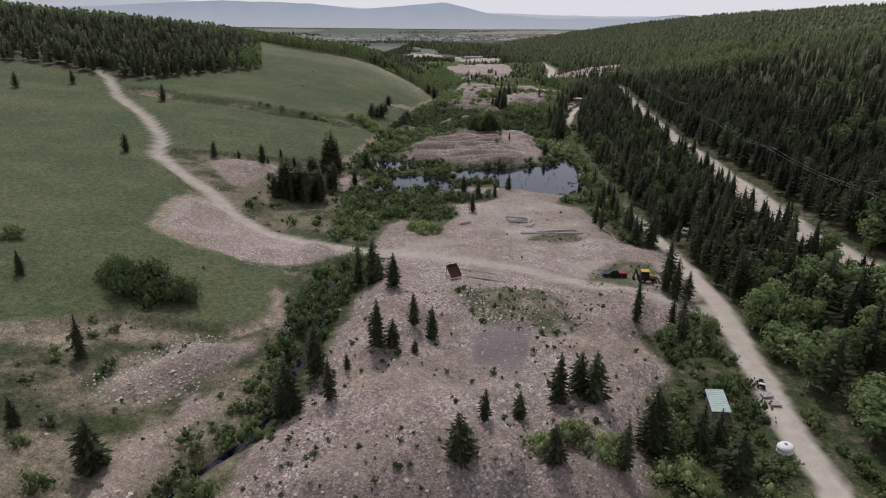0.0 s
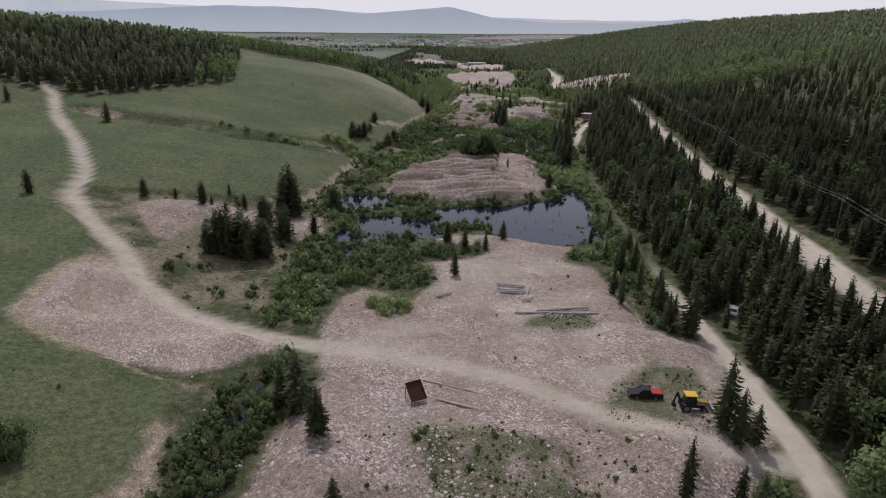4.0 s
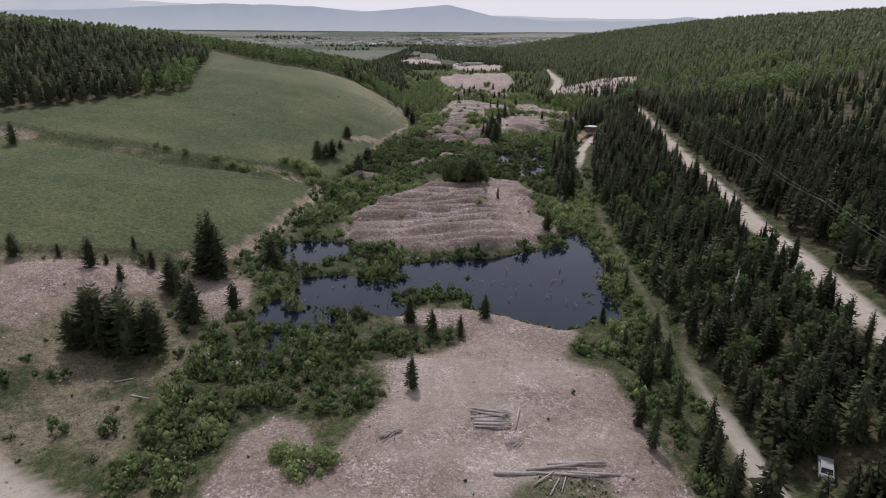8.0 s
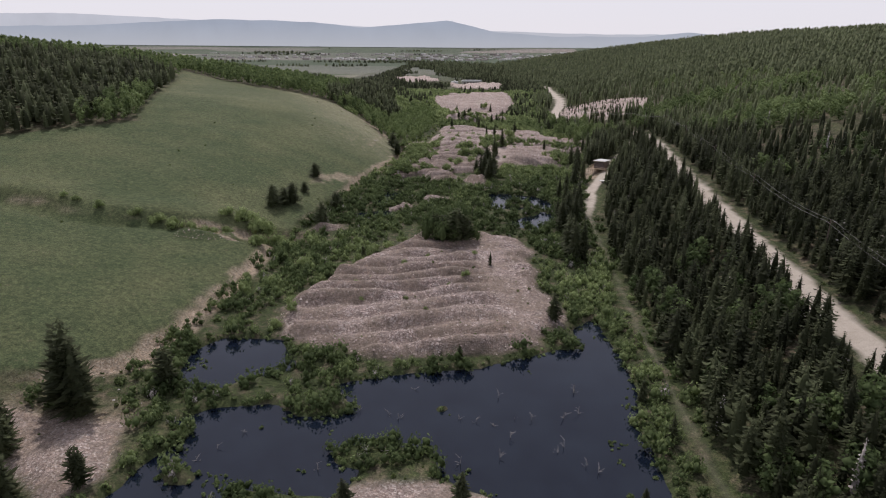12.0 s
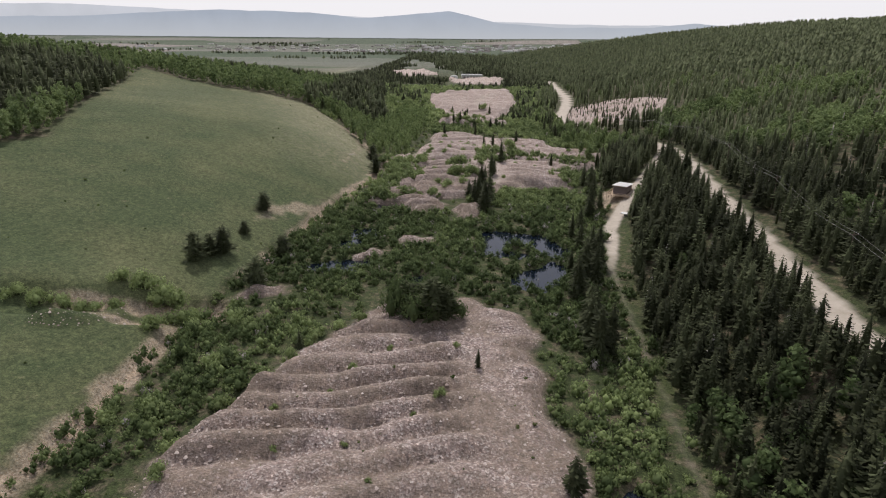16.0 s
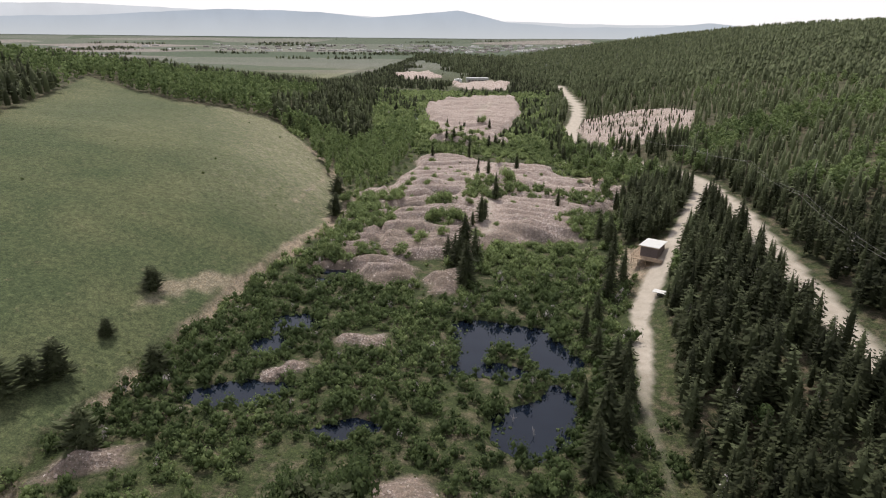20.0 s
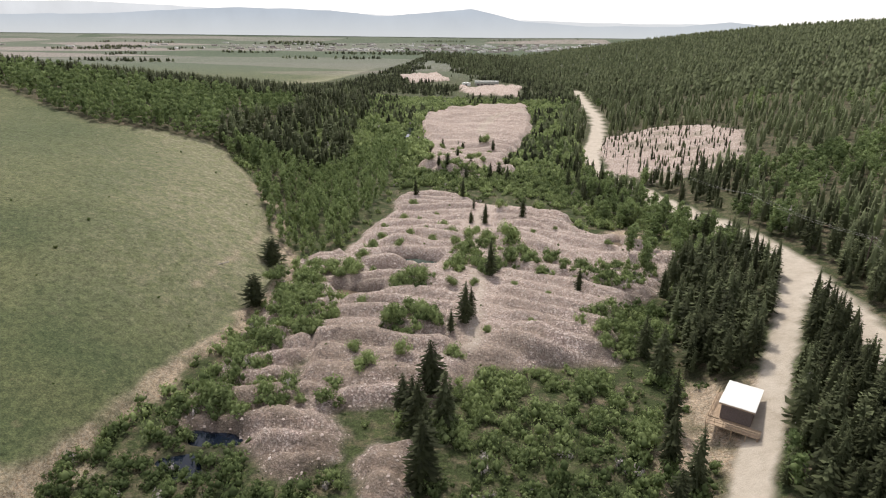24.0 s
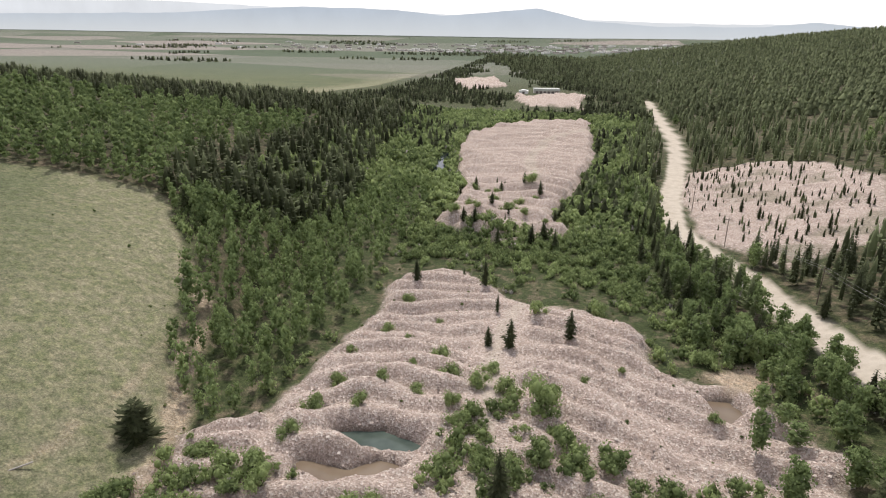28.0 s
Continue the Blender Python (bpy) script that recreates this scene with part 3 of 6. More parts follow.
def grid_mesh(name, xs, ys, zs):
    me = bpy.data.meshes.new(name)
    h, w = zs.shape
    me.vertices.add(h * w)
    me.vertices.foreach_set("co", np.stack([xs, ys, zs], -1).reshape(-1).astype(np.float32))
    i = (np.arange(h - 1)[:, None] * w + np.arange(w - 1)[None]).reshape(-1)
    quads = np.stack([i, i + 1, i + w + 1, i + w], -1).reshape(-1)
    me.loops.add(len(quads)), me.polygons.add(len(i))
    me.loops.foreach_set("vertex_index", quads.astype(np.int32))
    me.polygons.foreach_set("loop_start", np.arange(0, len(quads), 4, dtype=np.int32))
    me.polygons.foreach_set("use_smooth", np.ones(len(i), bool))
    me.update(calc_edges=True)
    return me


def east_woods(x, y):
    """Where the eastern forest stands."""
    edge = curve(y, (0, 61), (100, 60), (150, 59.5), (210, 60.5), (300, 65), (345, 73), (380, 82), (400, 84), (412, 92), (426, 99), (431, 84), (470, 90), (482, 96), (490, 110), (530, 112), (560, 102), (600, 92), (640, 89), (700, 91), (760, 96), (850, 112), (1000, 140), (1111, 158), (1180, 150), (1311, 128), (1493, 87), (1821, 0), (2405, -92), (2750, -160)) + ease(y, 900, 1300) * 70 * wobble(x, y, 90, 72)
    return (x > edge) & (inside(x, y, CLEARING) < 0)


def lay_ground():
    me = grid_mesh("ground", GX, GY, GZ)
    gravel, water, road, track, apron, meadow = masks(GX, GY)
    rough = 1.2 * wobble(GX, GY, 5, 41)
    g = ease(gravel + rough, -1, 1.2)
    left = ease(meadow, -1.5, 1.5) * (1 - ease(apron + rough, -1, 1))
    r = np.maximum(ease(road + 0.3 * rough, -0.5, 0.5) * (1 - 0.86 * ease(GY, 160, 195) * ease(-GY, -365, -340) * ease(-GX, -80, -72)), 0.75 * ease(track + 0.4 * rough, -0.8, 0.9))
    g = np.maximum(g, ease(apron + rough, -1, 1))
    # bare bank where the meadow breaks off
    earth = 0.75 * ease(1 - np.abs(meadow + 0.9 + 0.9 * rough) / 1.9, 0, 0.6) * ease(wobble(GX, GY, 15, 43), -0.3, 0.15) * ease(-GY, -560, -480)
    earth = np.maximum(earth, 0.9 * ease(1 - np.abs(meadow + 1.6 + 0.8 * rough) / 2.8, 0, 0.6) * ease(GY, 226, 236) * (1 - ease(GY, 296, 312)) * ease(-GX, 20, 30))
    earth = np.maximum(earth, 0.6 * ease(inside(GX + 3 * rough, GY + 4 * wobble(GX, GY, 9, 42), BARE_BANK), -1, 3) * ease(wobble(GX, GY, 5, 44), -0.3, 0.3))
    earth = np.maximum(earth, 0.7 * ease(1 - np.abs(apron + 0.5) / 2.5, 0, 0.6) * ease(-GX, 50, 58))
    earth = np.maximum(earth, 0.5 * g * ease(wobble(GX, GY, 12, 47), 0.3, 0.6) * ease(-GY, -115, -95))
    earth = np.maximum(earth, 0.8 * ease(1 - np.abs(along(GX, GY, GULLY) - 3) / 2.4, 0, 0.5) * ease(wobble(GX, GY, 11, 49), -0.2, 0.3) * ease(GY, 303, 308))
    r = np.maximum(r, 0.5 * ease(3.0 - np.minimum(along(GX + rough, GY, TRAIL_FIELD), along(GX + rough, GY, TRAIL_PILES) + 1.2), -0.8, 1.5))
    earth = np.maximum(earth, 0.7 * ease(inside(GX + 2 * rough, GY + 2 * rough, BARE_SCARP), -1.5, 2) * ease(wobble(GX, GY, 6, 40), -0.5, 0.2))
    foot = ease(GY, 395, 430) * ease(-GY, -570, -530)
    earth = np.maximum(earth, 0.85 * foot * ease(1 - np.abs(meadow + 0.4 + 1.5 * rough) / 3.4, 0, 0.6) * ease(wobble(GX, GY, 4, 39), -0.5, 0.2))
    earth = np.maximum(earth, 0.5 * ease(1.6 - along(GX + rough, GY, TRAIL_MEADOW), 0, 1.5) * ease(wobble(GX, GY, 4, 39), -0.5, 0.2))
    earth = np.maximum(earth, ease(inside(GX + 2 * rough, GY + 2 * rough, RED_BANK), -2, 1))
    earth = np.maximum(earth, 0.9 * ease(inside(GX + 2 * rough, GY + 2 * rough, CABIN_YARD), -2, 1.5) * ease(wobble(GX, GY, 5, 50), -0.6, 0.1))
    green = np.maximum.reduce([inside(GX + 1.5 * rough, GY + 1.5 * rough, p) for p in (GREEN_PAD, GREEN_YARD, GREEN_LOGS)])
    r = np.maximum(r, 0.42 * (1 - ease(green, -1.5, 1)) * ease(inside(GX + 3 * rough, GY + 3 * rough, YARD), -3, 4) * ease(wobble(GX * 0.45 + GY * 0.2, GY * 1.4, 7, 60), -0.5, 0.35))
    scrub = (1 - ease(GY, 100, 116)) * ease(-meadow, 0.5, 2.5) * ease(-GX, 24, 28) * (1 - ease(-GX, 66, 80))
    scrub = np.maximum(scrub, 0.75 * ease(GY, 152, 164) * (1 - ease(GY, 226, 236)) * ease(-meadow, 0.5, 2.5) * ease(-GX, 27, 33))
    earth = np.maximum(earth, 0.45 * scrub * ease(wobble(GX, GY, 7, 59), -0.35, 0.15))
    wet = np.maximum(ease(water, -1.1, 0.3), 0.0)
    for p in MUDFLATS:
        wet = np.maximum(wet, 0.45 * ease(inside(GX + 2 * rough, GY + 2 * rough, p), -1.5, 1.5))
    moss = 0.38 * ease(wobble(GX, GY, 13, 45), 0.0, 0.4) * ease(-gravel, 0.5, 3) * (1 - left)
    moss = np.maximum(moss, 0.8 * ease(green, -1.5, 1.5) * ease(wobble(GX, GY, 3, 46), -0.6, 0.1))
    duff = np.where(east_woods(GX, GY), 1.0, 0.0) * (1 - ease(road, -4, -1)) * ease(-inside(GX, GY, CLEARING), 0, 4)
    duff = np.maximum(duff, ease(inside(GX, GY, FOREST_W), -2, 3))
    plainland = ease(GY, 1250, 2000)
    # grows northward: dry grass, and the paler gravel with sun in its colour
    dry = ease(GY + 14 * wobble(GX, GY, 60, 48), 415, 500)
    dry = np.maximum(dry, np.maximum(0.7 * ease(apron + rough, -1, 1), 0.18 * ease(-GY, -235, -215)) * g)
    rim = ease(-meadow + 16 * wobble(GX, GY, 34, 69), -72, -8)
    dry = dry * (1 - left * (1 - rim) * 0.8)
    moss = np.maximum(moss, 0.45 * ease(inside(GX, GY, CLEARING), 0, 6) * ease(wobble(GX, GY, 12, 70), 0.05, 0.4))
    mud = ease(inside(GX + rough, GY + rough, MUD), -0.5, 0.5)
    for name, chans in (("zone", (g, left, r)), ("cover", (earth, wet, moss, 1 - mud)), ("reach", (duff, plainland, dry))):
        c = np.ones((*GX.shape, 4), np.float32)
        for k, ch in enumerate(chans):
            c[..., k] = ch
        me.attributes.new(name, "FLOAT_COLOR", "POINT").data.foreach_set("color", c.reshape(-1))
    me.materials.append(GROUND)
    tagged(new("ground", me), "valley floor of pink tailings, dirt and green meadow", "ground", kind="structure")


lay_ground()


def surface(x, y):
    """Height of the sheet itself at places."""
    x, y = np.asarray(x, float), np.asarray(y, float)
    i = np.clip(np.searchsorted(gx, x) - 1, 0, len(gx) - 2)
    j = np.clip(np.searchsorted(gy, y) - 1, 0, len(gy) - 2)
    f, g = (x - gx[i]) / (gx[i + 1] - gx[i]), (y - gy[j]) / (gy[j + 1] - gy[j])
    return (GZ[j, i] * (1 - f) + GZ[j, i + 1] * f) * (1 - g) + (GZ[j + 1, i] * (1 - f) + GZ[j + 1, i + 1] * f) * g


def pond(name, outline, z, label, material=None):
    """A level water sheet a little wider than its basin, so that the banks cut its edge."""
    p = np.array(outline, float)
    lo, hi = p.min(0) - 2.5, p.max(0) + 2.5
    xs, ys = np.meshgrid(np.arange(lo[0], hi[0], 1.0), np.arange(lo[1], hi[1], 1.0))
    keep = inside(xs, ys, outline) > -2.2
    me = grid_mesh(name, xs, ys, np.full(xs.shape, z))
    bm = bmesh.new()
    bm.from_mesh(me)
    flat = keep.reshape(-1)
    bm.verts.ensure_lookup_table()
    bmesh.ops.delete(bm, geom=[v for v, k in zip(bm.verts, flat) if not k], context="VERTS")
    bm.to_mesh(me)
    bm.free()
    me.materials.append(material or WATER)
    return tagged(new(name, me), label, "water", kind="structure")


def level(p):
    c = np.array(p, float)
    return float(base(c[:, 0].mean(), c[:, 1].mean()))


for p in WATERS:
    if p is POOL_GREEN:
        pond("water", p, level(p) - 0.75, "small teal pool between gravel piles", TEAL_WATER)
    elif p is POOL_BROWN or p is POOL_BANK or p is POOL_MUD:
        pond("water", p, level(p) - 0.75, "shallow silty brown pool in gravel", SILT_WATER)
    else:
        pond("water", p, level(p) - 0.75, "dark still pond water among willows")
cw = [(x + s * 2.6, y) for s, line in ((1, CREEK), (-1, CREEK[::-1])) for x, y in line]
pond("water", cw, level(CREEK) - 1.35, "narrow dark creek between willow banks")

# ---- plants ----
rng = np.random.default_rng(7)


def mesh_of(name, verts, tris, material, tint=None, smooth=False):
    me = bpy.data.meshes.new(name)
    v, f = np.asarray(verts, np.float32), np.asarray(tris, np.int32)
    me.vertices.add(len(v)), me.loops.add(f.size), me.polygons.add(len(f))
    me.vertices.foreach_set("co", v.reshape(-1))
    me.loops.foreach_set("vertex_index", f.reshape(-1))
    me.polygons.foreach_set("loop_start", np.arange(0, f.size, 3, dtype=np.int32))
    if smooth:
        me.polygons.foreach_set("use_smooth", np.ones(len(f), bool))
    if tint is not None:
        me.attributes.new("tint", "FLOAT", "POINT").data.foreach_set("value", np.asarray(tint, np.float32))
    me.update(calc_edges=True)
    me.materials.append(material)
    return me


def conifer_shape(seed, tiers, spokes, wide=0.24, low=0.08, pine=False):
    """Boughs of a spruce one metre high: tiers of short drooping sprays round a stem, over a closed inner mass."""
    r = np.random.default_rng(seed)
    V, F = [], []
    lop = r.uniform(0, 6.28)

    def girth(h):
        if pine:
            return wide * ((1 - h) ** 0.52 * (0.66 + 0.34 * min(1, h / 0.3)) + 0.02)
        return wide * (min(1.0, (1 - h) ** 0.72 * 1.12) * (0.62 + 0.38 * min(1, h / 0.28)) + 0.02)

    for k in range(tiers):
        h = low + (0.985 - low) * (k / tiers) ** 0.95
        rad = girth(h) * r.uniform(0.74, 1.16)
        n = max(4, round(spokes * (0.45 + 0.55 * (1 - h))))
        turn = r.uniform(0, 6.28)
        for s in range(n):
            a = turn + (s + r.uniform(-0.35, 0.35)) * 6.283 / n
            q = rad * r.uniform(0.5, 1.34) * (1 + 0.16 * math.sin(a + lop) + 0.14 * math.sin(3 * a + 11 * h))
            c, d = math.cos(a), math.sin(a)
            w, z = q * r.uniform(0.85, 1.4) / n + 0.004, h + r.uniform(-0.014, 0.014)
            drop = q * (r.uniform(-0.75, 0.1) if pine else r.uniform(-0.35, 0.3))
            i = len(V)
            V += [(0.3 * q * c, 0.3 * q * d, z + 0.02 + 0.1 * q), (0.68 * q * c - w * d, 0.68 * q * d + w * c, z - 0.6 * drop), (q * c, q * d, z - drop), (0.68 * q * c + w * d, 0.68 * q * d - w * c, z - 0.6 * drop)]
            F += [(i, i + 1, i + 2), (i, i + 2, i + 3)]
    i = len(V)
    for h in (low, 0.3, 0.62):
        V += [(0.46 * girth(h) * math.cos(t * 1.0472), 0.46 * girth(h) * math.sin(t * 1.0472), h) for t in range(6)]
    V.append((0, 0, 0.93))
    for k in (0, 6):
        F += [q for s in range(6) for q in ((i + k + s, i + k + (s + 1) % 6, i + k + 6 + (s + 1) % 6), (i + k + s, i + k + 6 + (s + 1) % 6, i + k + 6 + s))]
    F += [(i + 12 + s, i + 12 + (s + 1) % 6, i + 18) for s in range(6)]
    return np.array(V), np.array(F)


def conifer_far(seed, tiers=3, n=6, wide=0.25):
    """A spruce seen from far off: ragged skirts."""
    r = np.random.default_rng(seed)
    V, F = [], []
    for k in range(tiers):
        h = 0.1 + 0.66 * k / (tiers - 1)
        rad = wide * ((1 - h) ** 0.8 + 0.05)
        i = len(V)
        V.append((0, 0, min(1.0, h + 0.42)))
        t = r.uniform(0, 6.28)
        for s in range(n):
            a, q = t + s * 6.283 / n, rad * (r.uniform(0.85, 1.2) if s % 2 else r.uniform(0.55, 0.8))
            V.append((q * math.cos(a), q * math.sin(a), h - 0.1 * q))
        F += [(i, i + 1 + s, i + 1 + (s + 1) % n) for s in range(n)]
    return np.array(V), np.array(F)


def sprays(r, centres, radii, count, size):
    """Many small leaf sprays over lumpy masses: rhombs that face mostly outward."""
    k = r.integers(0, len(centres), count)
    d = r.normal(size=(count, 3))
    d[:, 2] = np.abs(d[:, 2]) * 0.95 - 0.45
    d /= np.linalg.norm(d, axis=1)[:, None]
    p = centres[k] + d * radii[k] * r.uniform(0.72, 1.06, (count, 1))
    p[:, 2] = np.maximum(p[:, 2], 0.02)
    up = d + r.normal(scale=0.45, size=(count, 3))
    a = np.cross(up, r.normal(size=(count, 3)))
    a /= np.linalg.norm(a, axis=1)[:, None] + 1e-9
    b = np.cross(up, a)
    b /= np.linalg.norm(b, axis=1)[:, None] + 1e-9
    s = size * r.uniform(0.6, 1.35, (count, 1))
    V = np.stack([p + a * s, p + b * s * 0.62, p - a * s, p - b * s * 0.62], 1).reshape(-1, 3)
    i = np.arange(count) * 4
    F = np.concatenate([np.stack([i, i + 1, i + 2], 1), np.stack([i, i + 2, i + 3], 1)])
    # the closed mass of twigs and leaves inside
    ball = np.array([(1, 0, 0), (0, 1, 0), (-1, 0, 0), (0, -1, 0), (0, 0, 1), (0, 0, -1)]) * (0.8 if count < 60 else 0.58)
    skin = np.array([(0, 1, 4), (1, 2, 4), (2, 3, 4), (3, 0, 4), (1, 0, 5), (2, 1, 5), (3, 2, 5), (0, 3, 5)])
    for c, q in zip(centres, radii):
        t = r.uniform(0, 6.28)
        turn = np.array([(math.cos(t), math.sin(t), 0), (-math.sin(t), math.cos(t), 0), (0, 0, 1)])
        F = np.concatenate([F, skin + len(V)])
        V = np.concatenate([V, c + (ball * r.uniform(0.85, 1.1, (6, 1))) @ turn * q])
    return V, F


def bush_shape(seed, count=150, size=0.085, lumps=7):
    """A willow clump about one metre in half-width and 1.1 high."""
    r = np.random.default_rng(seed)
    a, q = r.uniform(0, 6.28, lumps), r.uniform(0.1, 0.66, lumps)
    c = np.stack([q * np.cos(a), q * np.sin(a), r.uniform(0.14, 0.66, lumps) * (1.15 - 0.75 * q)], 1)
    rad = r.uniform(0.3, 0.52, (lumps, 1)) * np.array([[1, 1, 1.0]])
    return sprays(r, c, rad, count, size)


def broadleaf_shape(seed, count=260, size=0.045, lumps=11, low=0.22):
    """An aspen crown, one metre high in all."""
    r = np.random.default_rng(seed)
    h = np.linspace(low + 0.08, 0.9, lumps)
    a, q = r.uniform(0, 6.28, lumps), 0.13 * np.sin(np.clip((h - low) / (1 - low), 0.12, 1) * 2.6) * r.uniform(0.5, 1.3, lumps)
    c = np.stack([q * np.cos(a), q * np.sin(a), h], 1)
    rad = (0.05 + 0.13 * np.sin(np.clip((h - low) / (1 - low) + 0.1, 0, 1) * 2.75))[:, None] * np.array([[1, 1, 1.1]])
    return sprays(r, c, rad, count, size)


def planted(name, shapes, places, heights, girths, material, label, category, tints=None):
    """Many plants that nobody could count, as one mesh."""
    V, F, T, base_i = [], [], [], 0
    pick = rng.integers(0, len(shapes), len(places))
    spin = rng.uniform(0, 6.283, len(places))
    if tints is None:
        tints = rng.uniform(0, 1, len(places))
    for s, (v, f) in enumerate(shapes):
        k = np.where(pick == s)[0]
        if not len(k):
            continue
        c, d = np.cos(spin[k])[:, None], np.sin(spin[k])[:, None]
        g, h = girths[k][:, None], heights[k][:, None]
        x = (v[None, :, 0] * c - v[None, :, 1] * d) * g + places[k, 0][:, None]
        y = (v[None, :, 0] * d + v[None, :, 1] * c) * g + places[k, 1][:, None]
        z = v[None, :, 2] * h + places[k, 2][:, None]
        V.append(np.stack([x, y, z], -1).reshape(-1, 3))
        F.append((f[None] + (np.arange(len(k)) * len(v))[:, None, None] + base_i).reshape(-1, 3))
        T.append(np.repeat(tints[k], len(v)))
        base_i += len(k) * len(v)
    me = mesh_of(name, np.concatenate(V), np.concatenate(F), material, np.concatenate(T))
    return tagged(new(name, me), label, category, kind="stuff")


def scatter(x0, x1, y0, y1, step):
    """Jittered grid of places."""
    xs, ys = np.meshgrid(np.arange(x0, x1, step), np.arange(y0, y1, step))
    xs = xs.reshape(-1) + rng.uniform(-0.5, 0.5, xs.size) * step
    ys = ys.reshape(-1) + rng.uniform(-0.5, 0.5, ys.size) * step
    return xs, ys


def seat(x, y, sink=0.05):
    return np.stack([x, y, surface(x, y) - sink], 1)


def part(name, me, parent, label=""):
    """A mesh as one object under a thing or under a part."""
    ob = new(name, me)
    ob.parent = parent
    return tagged(ob, label)


def stem(name, height, wide, material, lean=0.0, sides=6):
    """A tapering trunk."""
    a = np.arange(sides) * 6.283 / sides
    V, F = [], []
    for k, (h, w) in enumerate(((0, 1.25), (0.08, 1.0), (0.5, 0.62), (1.0, 0.12))):
        V += [(wide * w * math.cos(t) + lean * h * height, wide * w * math.sin(t), h * height) for t in a]
        if k:
            for s in range(sides):
                p, q = (k - 1) * sides + s, (k - 1) * sides + (s + 1) % sides
                F += [(p, q, q + sides), (p, q + sides, p + sides)]
    return mesh_of(name, V, F, material, smooth=True)


def conifer(seed, fat, label, pine=False):
    """A spruce one metre high: trunk and a crown of tiered boughs."""
    tree = tagged(new("pine_tree" if pine else "spruce_tree"), label, "tree", "pines of the meadow edge" if pine else "spruces of the valley")
    v, f = conifer_shape(seed, 34, 13, fat, 0.04, pine)
    part("trunk", stem("trunk", 0.92, 0.022, BARK), tree)
    part("crown", mesh_of("crown", v, f, SPRUCE, np.full(len(v), 0.22 + 0.36 * ((seed * 0.37) % 1))), tree)
    return tree


def broadleaf(seed, label):
    """An aspen one metre high: pale trunk, limbs and a crown of leaf sprays."""
    tree = tagged(new("aspen_tree"), label, "tree", "aspens of the valley")
    r = np.random.default_rng(seed)
    v, f = broadleaf_shape(seed, 540, 0.035, 13, 0.12)
    trunk = part("trunk", stem("trunk", 0.9, 0.016, PALEBARK), tree)
    for k in range(4):
        limb = part("limb", stem("limb", 0.28, 0.007, PALEBARK, 0, 4), trunk)
        limb.matrix_basis = pose(0, 0, 0.35 + 0.12 * k, 50, 0, r.uniform(0, 360))
    part("crown", mesh_of("crown", v, f, ASPEN, np.full(len(v), r.uniform(0.5, 0.95))), tree)
    return tree


def shrub(seed, label, count=900, size=0.06, tint=None):
    """A willow one metre in half-width: stems and a lumpy mass of leaf sprays."""
    bush = tagged(new("willow_shrub"), label, "shrub", "willows of the valley")
    r = np.random.default_rng(seed)
    v, f = bush_shape(seed, count, size, 11)
    for k in range(4):
        twig = part("stem", stem("stem", 0.75, 0.02, BARK, 0, 4), bush)
        twig.matrix_basis = pose(0, 0, 0, r.uniform(10, 40), 0, r.uniform(0, 360))
    part("foliage", mesh_of("foliage", v, f, WILLOW, np.full(len(v), r.uniform(0.3, 0.95) if tint is None else tint)), bush)
    return bush


def spread(models, places):
    """Plants at (x, y, height, width) places: the models go to the first of them, copies to the rest."""
    r = random.Random(len(places))
    for k, (x, y, h, w) in enumerate(places):
        m = Matrix.Translation((x, y, float(surface(x, y)) - 0.06)) @ Matrix.Rotation(r.uniform(0, 6.28), 4, "Z") @ Matrix.Diagonal((w, w, h, 1))
        if k < len(models):
            models[k].matrix_basis = m
        else:
            src = models[k % len(models)]
            made = copy_thing(src, Matrix())
            made.matrix_basis = m


def clear_of(x, y):
    """How free a place is of water, roads and tracks."""
    gravel, water, road, track, apron, meadow = masks(x, y)
    free = (water < -0.6) & (road < -1.0) & (track < -1.2) & (apron < -1)
    for cx, cy, q in KEEP_CLEAR:
        free &= np.hypot(x - cx, y - cy) > q
    return free, gravel, meadow


# single trees: x, y, height
TREES_S = [(-57, 86, 7.9), (-78.3, 106.2, 5.1), (-56.5, 68.7, 4.8), (-44.3, 64.3, 8.1), (-10.4, 88.5, 8.8), (-5, 97.1, 6.7), (-1.7, 96.1, 6.6), (-7.9, 88.7, 5.3), (-16.2, 76.7, 7.1), (-20.2, 86.8, 10.2), (-22.2, 75.9, 9.4), (-15, 122.6, 10.4), (-18.5, 125.9, 8), (-13.5, 120, 6.4), (-9.6, 111.5, 7.3), (11, 73.9, 4.7), (16.6, 75.3, 8.4), (21.4, 74.8, 8.4), (19.6, 75.9, 7.1), (2.1, 61.3, 7.1), (5.6, 66.8, 4.9), (22.6, 62.6, 7.6), (28.2, 69.2, 10.6), (36.9, 62.9, 8.5), (37, 69.2, 7.2), (34.8, 69.5, 8.1), (13.7, 61.7, 5.9), (-4.3, 87.8, 2.6), (-14.9, 84.9, 3.1)]
TREES_YARD = [(46.4, 118.4, 12.5), (47.5, 115.9, 9.5), (50.5, 116.9, 6.7), (36.3, 104.7, 9.6), (43.5, 101.2, 9), (43.1, 104.8, 7), (53.6, 150.6, 12), (49.8, 157.8, 10), (43.8, 163.7, 8), (47.7, 179.6, 9.5), (43.4, 169.1, 6.9), (49.3, 160, 8.2), (52.1, 155.7, 7.1), (50, 153, 8.5), (51.5, 164, 9.5), (50, 172, 8), (46.5, 180, 7), (52, 184, 8.5), (53, 194, 7.5), (47, 192, 6), (50, 188, 8)]
